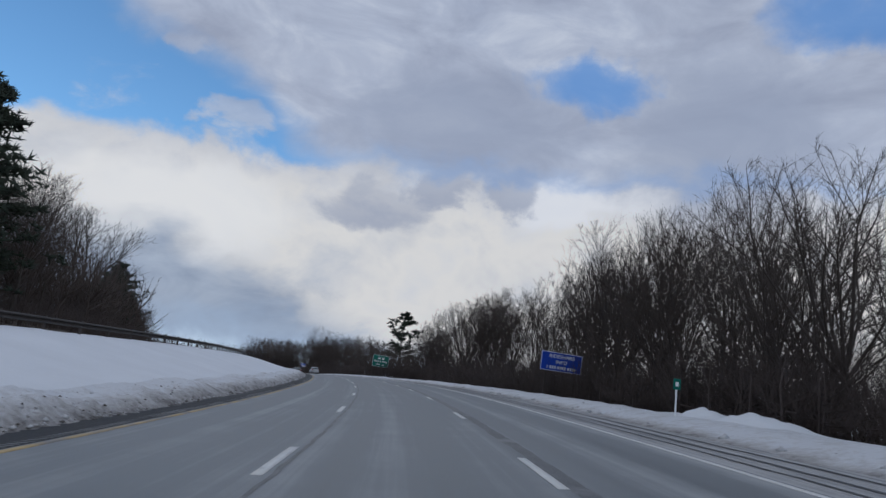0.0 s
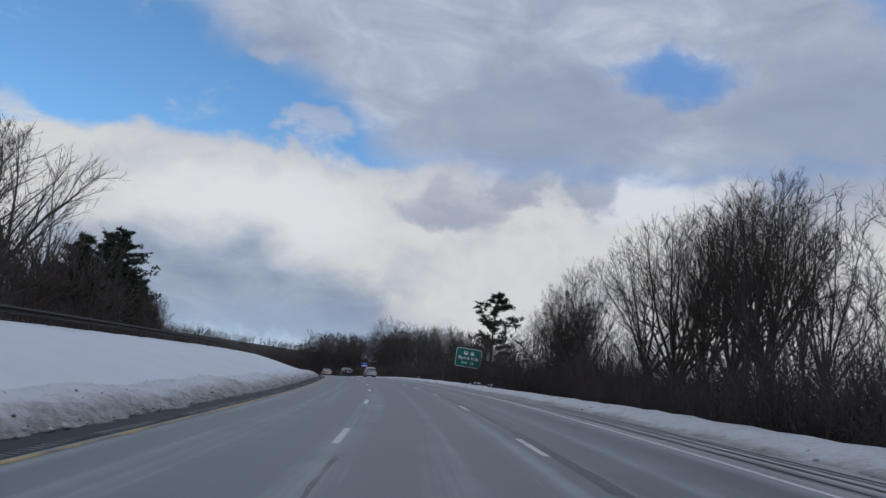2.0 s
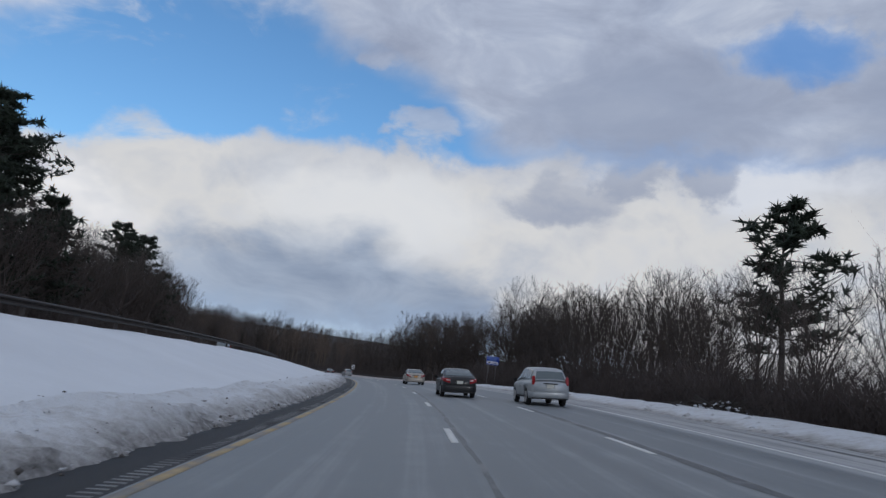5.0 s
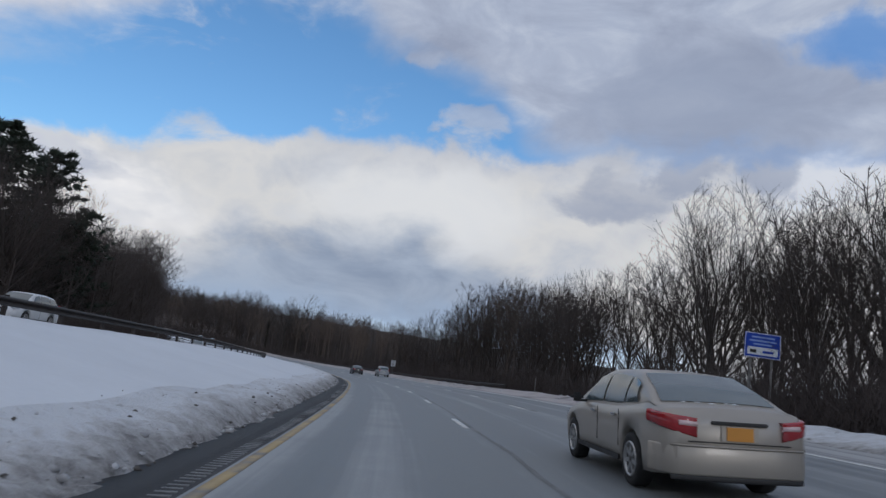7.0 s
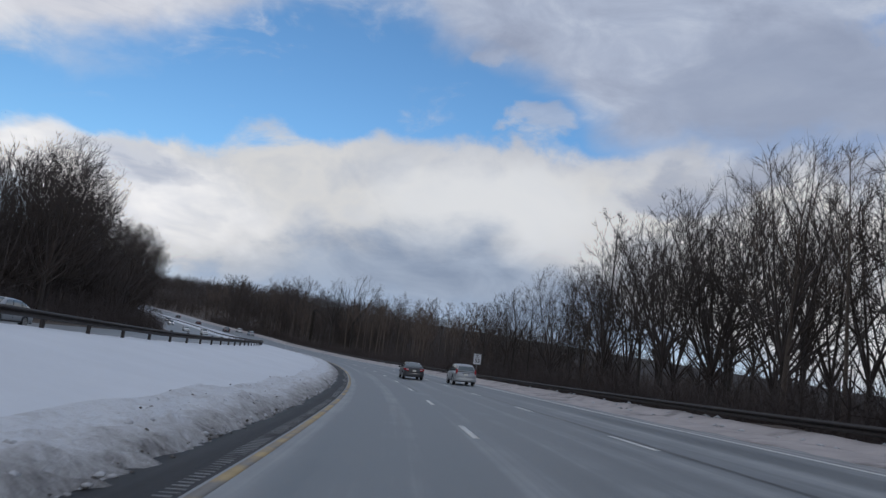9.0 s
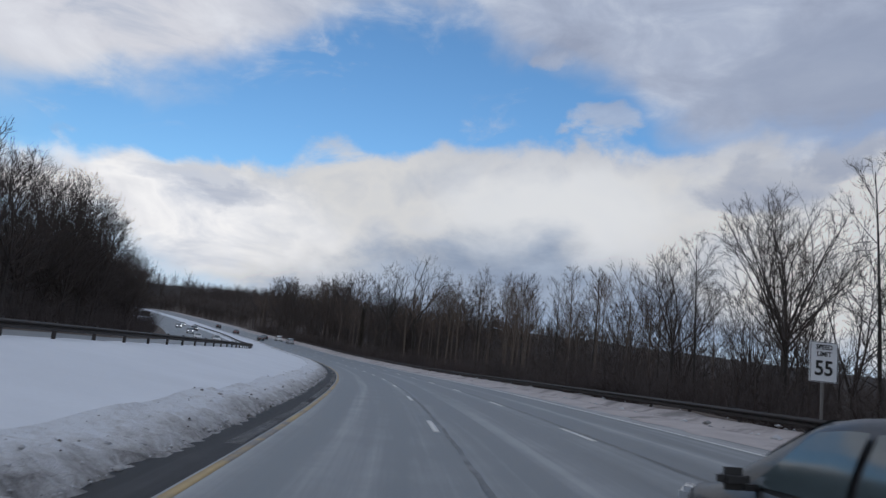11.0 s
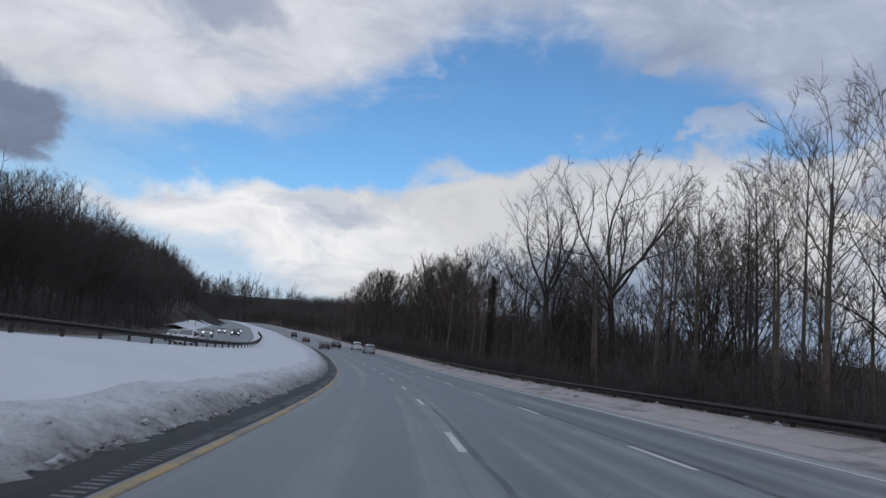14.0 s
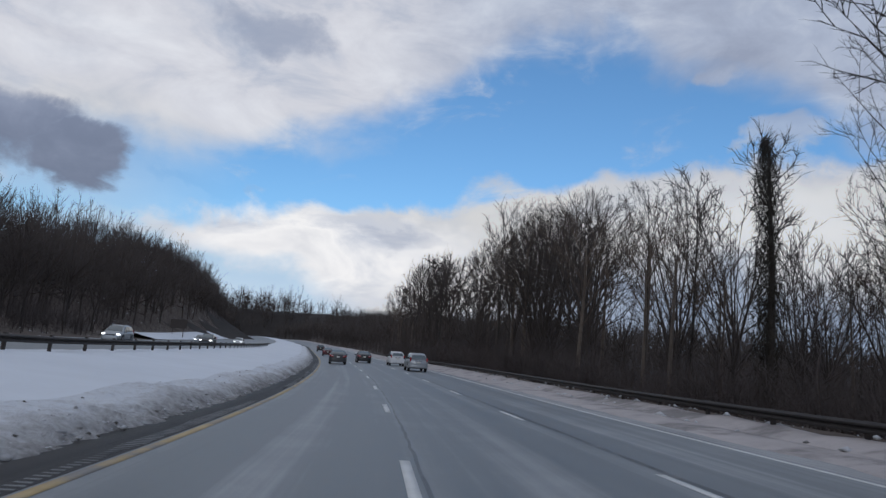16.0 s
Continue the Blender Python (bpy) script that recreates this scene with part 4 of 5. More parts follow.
for _ in range(330):
    far.append(spot(rnd.uniform(570, 960), -44 - 34 * rnd.random(), 0))
scatter("hillside_woods", far, TWIG, "dense dark leafless woods covering the hillside", "woods", MID, (0.55, 1.3))
far = []
for _ in range(420):
    far.append(spot(rnd.uniform(520, 1010), 14 + 150 * rnd.random() ** 1.3, 0))
far += [spot(rnd.uniform(740, 1015), 12 + 85 * rnd.random() ** 1.2, 0) for _ in range(480)]
scatter("distant_woods", far, TWIG, "far belt of bare brown woods beyond the bend", "woods", MID)
far = [spot(rnd.uniform(-20, 440), -38 - 34 * rnd.random(), 0) for _ in range(560)]
scatter("bank_woods", far, TWIG, "dark bare woods behind the bank", "woods", MID)
far = [spot(rnd.uniform(-20, 620), 16.5 + 18 * rnd.random() ** 1.2, 0) for _ in range(400)]
far += [spot(rnd.uniform(122, 240), 17 + 15 * rnd.random(), 0) for _ in range(110)]
far += [spot(rnd.uniform(340, 540), 20 + 22 * rnd.random(), 0) for _ in range(150)]
scatter("saplings", far, TWIG, "thin crowded saplings within the roadside wood", "saplings", LOW, (0.33, 0.62))
far = [spot(rnd.uniform(190, 570), 41 + 50 * rnd.random(), -0.5) for _ in range(640)]
scatter("valley_woods", far, TWIG, "bare grey woods in the dip behind the roadside trees", "woods", MID, (0.5, 0.78))
far = [spot(rnd.uniform(-60, 560), 58 + 210 * rnd.random(), -0.5) for _ in range(500)]
scatter("lowland_woods", far, TWIG, "low grey woods far behind the roadside trees", "woods", FAR, (0.6, 1.0))
# woods of the far ridge
far = []
while len(far) < 1900:
    x, y = (rnd.uniform(-1150, 120), rnd.uniform(420, 1150)) if len(far) < 1200 else (rnd.uniform(-860, -560), rnd.uniform(600, 980))
    e, z = land_height(x, y)
    if e < -58 or e > 55 or (abs(e) > (20 if e < 0 and x < -640 else 34) and x < -560):
        far.append(Vector((x, y, z - 0.3)))
for _ in range(800):
    far.append(spot(rnd.uniform(480, 920), 46 + 210 * rnd.random(), -0.3))
scatter("ridge_woods", far, TWIG, "dark leafless woods on the distant ridge", "woods", FAR, (0.65, 1.15))
# the hill that closes the valley where the road bends out of sight
far, lower = [], []
for k in range(340):
    ahead, aside_ = rnd.uniform(25, 180), rnd.uniform(-50, 125)
    h = HEAD[-1]
    x, y = LX[-1] - math.sin(h) * ahead + math.cos(h) * aside_, LY[-1] + math.cos(h) * ahead + math.sin(h) * aside_
    (far if aside_ < 50 else lower).append(Vector((x, y, land_height(x, y)[1] - 0.5)))
scatter("closing_woods", far, TWIG, "tall dark woods on the hill where the road bends away", "woods", MID, (1.15, 1.8))
scatter("closing_woods", lower, TWIG, "lower dark woods on the hill's flank", "woods", MID, (0.6, 1.1))


def brush(name, count, s0, s1, u0, u1, hmin, hmax, mat, label, power=1.0):
    """A tangle of thin stems."""
    rng = np.random.RandomState(count % 1000 + 5)
    ss = rng.uniform(s0, s1, count)
    uu = u0 + (u1 - u0) * rng.rand(count) ** power
    h = np.interp(ss, STEP, HEAD)
    # a clearing about the road signs
    uu = uu + np.where(u0 > 0, 3.2 * (np.exp(-((ss - 30) / 26) ** 4) + np.exp(-((ss - 134) / 26) ** 4)) * np.clip((17 - uu) / 4, 0, 1), 0)
    x, y = np.interp(ss, STEP, LX) + np.cos(h) * uu, np.interp(ss, STEP, LY) + np.sin(h) * uu
    z = level(ss) + terrain(ss, uu)
    clump = 0.6 + 0.55 * np.sin(ss * 0.21 + np.sin(ss * 0.053) * 3) * np.sin(ss * 0.47 + 1.0) + 0.25 * rng.rand(count)
    ht = (hmin + (hmax - hmin) * rng.rand(count)) * np.clip(clump, 0.35, 1.2)
    if u0 > 0:
        ht = ht * np.interp(ss, (225, 250, 500, 545), (1.0, 0.58, 0.58, 1.0))
    low = rng.rand(count) * 0.55 * ht
    a = rng.rand(count) * 6.283
    lean = np.clip(rng.normal(0, 0.55, (count, 2)), -1.1, 1.1) * ht[:, None]
    r = 0.007 + 0.014 * rng.rand(count)
    base = np.stack([x, y, z + low - 0.1], 1)
    tip = base + np.stack([lean[:, 0], lean[:, 1], ht * 0.75], 1)
    ring = [base + np.stack([np.cos(a + k * 2.094) * r, np.sin(a + k * 2.094) * r, 0 * r], 1) for k in range(3)]
    verts = np.stack(ring + [tip], 1).reshape(-1, 3)
    i = np.arange(count)[:, None] * 4
    tris = np.concatenate([i + np.array([[0, 1, 3]]), i + np.array([[1, 2, 3]]), i + np.array([[2, 0, 3]])])
    return tagged(new(name, fast_mesh(name, verts, tris, mat)), label, "undergrowth", kind="stuff")


brush("undergrowth", 98000, -60, 640, 11.8, 20, 1.9, 5.0, BRUSH, "dense brown leafless undergrowth along the wood's edge", 1.5)
brush("bank_undergrowth", 45001, -60, 575, -52, -34, 2.5, 6.5, BRUSH, "dark tangled undergrowth on the far bank")
brush("hill_undergrowth", 38002, 430, 980, -110, -42, 1.2, 3.2, BRUSH, "dark brush covering the wooded hillside", 1.5)
brush("far_undergrowth", 28003, 540, 1000, 12, 110, 2.0, 5.5, BRUSH, "dark brush under the far woods", 1.3)
brush("slope_undergrowth", 20004, 560, 880, -64, -38.5, 1.4, 3.8, BRUSH, "dark brush on the slope above the opposite carriageway")
brush("thicket", 26005, 118, 250, 14.5, 27, 2.5, 6.0, BRUSH, "tall dense thicket of thin bare stems")
brush("thicket", 26006, -30, 118, 16, 28, 2.5, 6.0, BRUSH, "tall dense thicket of thin bare stems")


# shrubs and young growth at the wood's edge
SHRUB = [dome_tree(k, h, h * 0.5, 8, 9, 0.016, 0.12) for k, h in ((41, 3.0), (42, 3.6), (43, 2.6), (44, 4.2), (45, 3.3))]
far = [spot(rnd.uniform(-20, 245), 13.2 + 11 * rnd.random() ** 1.4, 0) for _ in range(1150)]
far += [spot(rnd.uniform(240, 560), 12.0 + 8 * rnd.random() ** 1.4, 0) for _ in range(650)]
far += [spot(rnd.uniform(30, 570), -34.5 - 9 * rnd.random(), 0) for _ in range(700)]
scatter("shrubs", far, BRUSH, "tangled leafless shrubs along the wood's edge", "shrubs", SHRUB, (0.55, 1.15))

# ---- signs ----


def plain(name, colour, rough=0.5, metal=0.0, spec=0.5, coat=0.0, bump=0.03):
    return material(name, colour, rough, metal, 4.0, 0.08, bump, 60.0, coat, None, spec)


SIGN_BLUE = plain("blue sign sheeting", (0.012, 0.055, 0.42), 0.35)
SIGN_GREEN = plain("green sign sheeting", (0.0, 0.13, 0.10), 0.35)
SIGN_WHITE = plain("white sign sheeting", (0.72, 0.74, 0.76), 0.4)
SIGN_GREY = plain("aluminium sign back", (0.25, 0.25, 0.25), 0.5, 0.6)
SIGN_BLACK = plain("black sign ink", (0.015, 0.015, 0.016), 0.5)
STEEL = plain("galvanised post", (0.22, 0.21, 0.20), 0.6, 0.6)
DARK_STEEL = plain("brown weathered post", (0.05, 0.04, 0.035), 0.7, 0.3)


def slab(w, h, d, r=0.0, seg=4, mat=None, name="panel"):
    """An upright panel in x and z, d thick, with rounded corners."""
    bm = bmesh.new()
    pts = []
    if r <= 0:
        pts = [(-w / 2, 0), (w / 2, 0), (w / 2, h), (-w / 2, h)]
    else:
        for cx, cz, a0 in ((w / 2 - r, r, -90), (w / 2 - r, h - r, 0), (-w / 2 + r, h - r, 90), (-w / 2 + r, r, 180)):
            for i in range(seg + 1):
                a = radians(a0 + 90 * i / seg)
                pts.append((cx + r * math.cos(a), cz + r * math.sin(a)))
    front = [bm.verts.new((x, -d / 2, z)) for x, z in pts]
    rear = [bm.verts.new((x, d / 2, z)) for x, z in pts]
    bm.faces.new(front)
    bm.faces.new(list(reversed(rear)))
    for i in range(len(pts)):
        j = (i + 1) % len(pts)
        bm.faces.new((front[j], front[i], rear[i], rear[j]))
    bmesh.ops.recalc_face_normals(bm, faces=bm.faces)
    me = bpy.data.meshes.new(name)
    bm.to_mesh(me)
    bm.free()
    me.materials.append(mat)
    return me


def frame_ring(w, h, t, d, r, mat, seg=4):
    """The raised border of a panel."""
    def loop(w, h, r):
        out = []
        for cx, cz, a0 in ((w / 2 - r, -h / 2 + r, -90), (w / 2 - r, h / 2 - r, 0), (-w / 2 + r, h / 2 - r, 90), (-w / 2 + r, -h / 2 + r, 180)):
            for i in range(seg + 1):
                a = radians(a0 + 90 * i / seg)
                out.append((cx + r * math.cos(a), cz + r * math.sin(a)))
        return out
    a, b = loop(w, h, r), loop(w - 2 * t, h - 2 * t, max(r - t, 0.005))
    n = len(a)
    verts = [(x, -d, z) for x, z in a] + [(x, -d, z) for x, z in b] + [(x, 0, z) for x, z in a] + [(x, 0, z) for x, z in b]
    faces = []
    for i in range(n):
        j = (i + 1) % n
        faces += [(i, j, n + j, n + i), (2 * n + j, 2 * n + i, i, j), (3 * n + i, 3 * n + j, n + j, n + i)]
    return mesh_of("border", verts, faces, mat)


def lettering(text, size, mat, bold=0.0, wide=1.0):
    c = bpy.data.curves.new("text", "FONT")
    c.body, c.size, c.align_x, c.align_y, c.extrude, c.offset = text, size, "CENTER", "CENTER", 0.004, bold
    o = bpy.data.objects.new("text", c)
    scene.collection.objects.link(o)
    dg = bpy.context.evaluated_depsgraph_get()
    me = bpy.data.meshes.new_from_object(o.evaluated_get(dg))
    bpy.data.objects.remove(o)
    me.transform(Matrix.Rotation(radians(90), 4, "X") @ Matrix.Diagonal((wide, 1, 1, 1)))
    me.materials.clear()
    me.materials.append(mat)
    me.name = "lettering"
    return me


def face(name, me, sign, x, z, y=-0.025):
    o = part(name, me, sign)
    o.location = (x, y, z)
    return o


def post_mesh(w, d, h, mat):
    bm = bmesh.new()
    bmesh.ops.create_cube(bm, size=1.0)
    bmesh.ops.scale(bm, vec=(w, d, h), verts=bm.verts)
    bmesh.ops.translate(bm, vec=(0, 0, h / 2), verts=bm.verts)
    bmesh.ops.bevel(bm, geom=bm.edges[:], offset=min(w, d) * 0.12, segments=1, affect="EDGES")
    me = bpy.data.meshes.new("post")
    bm.to_mesh(me)
    bm.free()
    me.materials.append(mat)
    return me


def sign_at(name, label, s, u, low, w, h, mat, r, rim, posts, post_size, post_mat, tilt=0.0, rim_mat=None):
    """A panel on posts; low: how high over the ground its lower edge hangs."""
    sign = tagged(new(name), label, "road sign")
    panel = part("panel", slab(w, h, 0.03, r, 4, mat), sign)
    panel.location = (0, 0, low)
    face("border", frame_ring(w - 0.02, h - 0.02, rim, 0.006, max(r - 0.01, 0.02), rim_mat or SIGN_WHITE), sign, 0, low + h / 2, -0.0155)
    for x in posts:
        o = part("post", post_mesh(post_size, post_size * 0.8, low + h * 0.92 + 0.4, post_mat), sign)
        o.location = (x, 0.02 + post_size * 0.4, -0.4)
    sign.matrix_basis = Matrix.Translation(spot(s, u)) @ Matrix.Rotation(heading(s) + radians(2), 4, "Z") @ Matrix.Rotation(radians(tilt), 4, "Y")
    return sign


# blue information sign
sg = sign_at("information_sign", "blue rideshare information sign on two steel posts", 50.4, 13.2, 2.05, 3.25, 1.42, SIGN_BLUE, 0.05, 0.035, (-1.15, 1.15), 0.12, DARK_STEEL, 1.5)
face("lettering", lettering("RIDESHARE", 0.36, SIGN_WHITE, 0.006, 1.12), sg, 0, 2.05 + 1.10)
face("lettering", lettering("INFO", 0.36, SIGN_WHITE, 0.006, 1.12), sg, 0, 2.05 + 0.69)
for k, x in enumerate((-1.08, -0.82, -0.64, -0.46, -0.2, 0.0, 0.15, 0.33, 0.6, 0.78, 0.96, 1.14)):
    face("bar", slab(0.12 if k else 0.06, 0.22, 0.006, 0, 0, SIGN_WHITE), sg, x - 0.02, 2.05 + 0.17, -0.02)
# green guide sign with a bus and a car
sg = sign_at("guide_sign", "green park and ride guide sign with white lettering", 153, 14.0, 2.85, 3.75, 2.6, SIGN_GREEN, 0.28, 0.05, (-1.2, 1.2), 0.14, DARK_STEEL, 2.0)
face("lettering", lettering("Park & Ride", 0.58, SIGN_WHITE, 0.008, 1.08), sg, 0, 2.85 + 1.22)
face("lettering", lettering("EXIT", 0.40, SIGN_WHITE, 0.006, 1.1), sg, -0.5, 2.85 + 0.56)
face("lettering", lettering("16", 0.52, SIGN_WHITE, 0.008, 1.1), sg, 0.55, 2.85 + 0.56)
face("bus_symbol", slab(0.62, 0.44, 0.006, 0.06, 3, SIGN_WHITE), sg, -0.45, 2.85 + 1.72, -0.02)
face("bus_symbol_window", slab(0.5, 0.14, 0.006, 0.03, 3, SIGN_GREEN), sg, -0.45, 2.85 + 1.96, -0.025)
face("car_symbol", slab(0.56, 0.24, 0.006, 0.05, 3, SIGN_WHITE), sg, 0.5, 2.85 + 1.72, -0.02)
face("car_symbol", slab(0.38, 0.26, 0.006, 0.09, 3, SIGN_WHITE), sg, 0.5, 2.85 + 1.93, -0.021)
face("car_symbol_window", slab(0.26, 0.12, 0.006, 0.03, 3, SIGN_GREEN), sg, 0.5, 2.85 + 1.99, -0.026)
# blue service sign
sg = sign_at("service_sign", "small blue service sign with a white panel", 232.6, 12.4, 2.95, 1.7, 1.08, SIGN_BLUE, 0.04, 0.02, (-0.5, 0.5), 0.09, STEEL)
for z, w in ((0.86, 1.1), (0.70, 1.3), (0.55, 0.9)):
    face("bar", slab(w, 0.07, 0.006, 0, 0, plain("pale blue ink", (0.25, 0.36, 0.68))), sg, 0, 2.95 + z, -0.02)
face("white_panel", slab(1.45, 0.34, 0.006, 0.03, 3, SIGN_WHITE), sg, 0, 2.95 + 0.12, -0.02)
face("bar", slab(0.5, 0.10, 0.006, 0, 0, SIGN_BLUE), sg, 0.25, 2.95 + 0.22, -0.026)
face("bar", slab(0.3, 0.14, 0.006, 0, 0, SIGN_BLACK), sg, -0.45, 2.95 + 0.2, -0.026)
# speed limit
sg = sign_at("speed_limit_sign", "white speed limit sign on a steel post", 340.4, 9.85, 1.6, 0.92, 1.22, SIGN_WHITE, 0.05, 0.02, (0.0,), 0.08, STEEL, 0, SIGN_BLACK)
face("lettering", lettering("SPEED", 0.20, SIGN_BLACK, 0.004), sg, 0, 1.6 + 1.05)
face("lettering", lettering("LIMIT", 0.20, SIGN_BLACK, 0.004), sg, 0, 1.6 + 0.84)
face("lettering", lettering("55", 0.62, SIGN_BLACK, 0.012), sg, 0, 1.6 + 0.40)
# marker posts
for s, u, k in ((24.8, 10.1, 1), (150, 10.2, 0), (262, 10.4, 0)):
    mk = tagged(new("marker_post"), "thin roadside marker post with a small green plate" if k else "thin grey roadside marker post", "marker post")
    o = part("post", post_mesh(0.06, 0.05, 1.65, SIGN_WHITE if k else STEEL), mk)
    o.location = (0, 0, -0.3)
    if k:
        face("plate", slab(0.28, 0.40, 0.01, 0.02, 2, SIGN_GREEN), mk, 0, 1.08, -0.035)
        face("bar", slab(0.12, 0.16, 0.004, 0, 0, SIGN_WHITE), mk, 0, 1.2, -0.043)
    mk.matrix_basis = Matrix.Translation(spot(s, u)) @ Matrix.Rotation(heading(s), 4, "Z")
# back of a sign beside the opposite carriageway
sg = sign_at("sign_back", "dark back of a road sign on two posts", 620, -34.5, 2.2, 3.4, 1.9, DARK_STEEL, 0.05, 0.03, (-1.1, 1.1), 0.14, DARK_STEEL, 0, DARK_STEEL)

# ---- vehicles ----
GLASS = plain("tinted car glass", (0.075, 0.10, 0.11), 0.08, 0.0, 1.0, 0.0, 0.0)
RUBBER = plain("tyre rubber", (0.018, 0.018, 0.019), 0.85)
ALLOY = plain("wheel alloy", (0.42, 0.42, 0.42), 0.35, 0.8)
BLACK_TRIM = plain("black plastic trim", (0.02, 0.02, 0.021), 0.6)
RED_LENS = plain("red tail lens", (0.30, 0.02, 0.025), 0.15, coat=0.6, bump=0)
CLEAR_LENS = plain("clear lamp lens", (0.6, 0.45, 0.45), 0.1, coat=0.6, bump=0)
CHROME = plain("chrome", (0.6, 0.6, 0.6), 0.12, 1.0, bump=0)
PLATE = plain("orange number plate", (0.55, 0.24, 0.03), 0.5)
FRESH = plain("patch of snow on a car", (0.75, 0.78, 0.82), 0.8)


def paint(name, colour, metal=0.3):
    return material(name, colour, 0.44, metal, 1.2, 0.07, 0.0, 90.0, 0.22, (tuple(c * 0.75 + 0.06 for c in colour), 0.55, 0.8))


def lamp_glow(name, colour, strength):
    m = bpy.data.materials.new(name)
    m.use_nodes = True
    b = m.node_tree.nodes["Principled BSDF"]
    b.inputs["Base Color"].default_value = (*colour, 1)
    b.inputs["Emission Color"].default_value = (*colour, 1)
    b.inputs["Emission Strength"].default_value = strength
    return m


HEADLIGHT = lamp_glow("lit headlight", (1.0, 0.95, 0.85), 4.0)
LENS_OFF = plain("headlight lens", (0.5, 0.52, 0.55), 0.1, coat=0.6, bump=0)

# x from the rear, upper edge of the body, half width; then the same for the roof
SEDAN = dict(length=4.82, wheel=0.33, axles=(-1.36, 1.42), low=0.24,
             top=((-2.40, 0.86), (-2.33, 1.00), (-1.75, 1.06), (-0.6, 0.96), (0.9, 0.95), (1.3, 0.93), (1.9, 0.82), (2.25, 0.70), (2.40, 0.55)),
             half=((-2.40, 0.74), (-2.30, 0.84), (-2.0, 0.895), (-1.2, 0.91), (1.2, 0.91), (1.9, 0.88), (2.25, 0.76), (2.40, 0.55)),
             roof=((-1.98, 1.03), (-1.60, 1.22), (-1.05, 1.415), (-0.4, 1.465), (0.2, 1.455), (0.55, 1.40), (1.0, 1.18), (1.42, 0.92)),
             rear_glass=(-1.90, -1.08), front_glass=(0.52, 1.34), side=((-1.42, -0.93, -1.30, -0.98), (-0.88, -0.02, -0.90, -0.05), (0.06, 1.02, 0.02, 0.50)))
SUV = dict(length=4.62, wheel=0.36, axles=(-1.32, 1.38), low=0.30,
           top=((-2.30, 0.98), (-2.24, 1.10), (-1.6, 1.10), (0.9, 1.04), (1.3, 1.02), (1.9, 0.93), (2.18, 0.80), (2.30, 0.62)),
           half=((-2.30, 0.78), (-2.22, 0.86), (-1.9, 0.91), (1.2, 0.92), (1.9, 0.88), (2.18, 0.78), (2.30, 0.60)),
           roof=((-2.26, 1.12), (-2.05, 1.48), (-1.8, 1.62), (-0.8, 1.69), (0.1, 1.68), (0.5, 1.60), (1.0, 1.30), (1.35, 1.03)),
           rear_glass=(-2.24, -2.03), front_glass=(0.48, 1.28), side=((-1.95, -1.05, -1.80, -1.06), (-0.98, -0.05, -1.0, -0.08), (0.04, 0.98, 0.0, 0.44)))


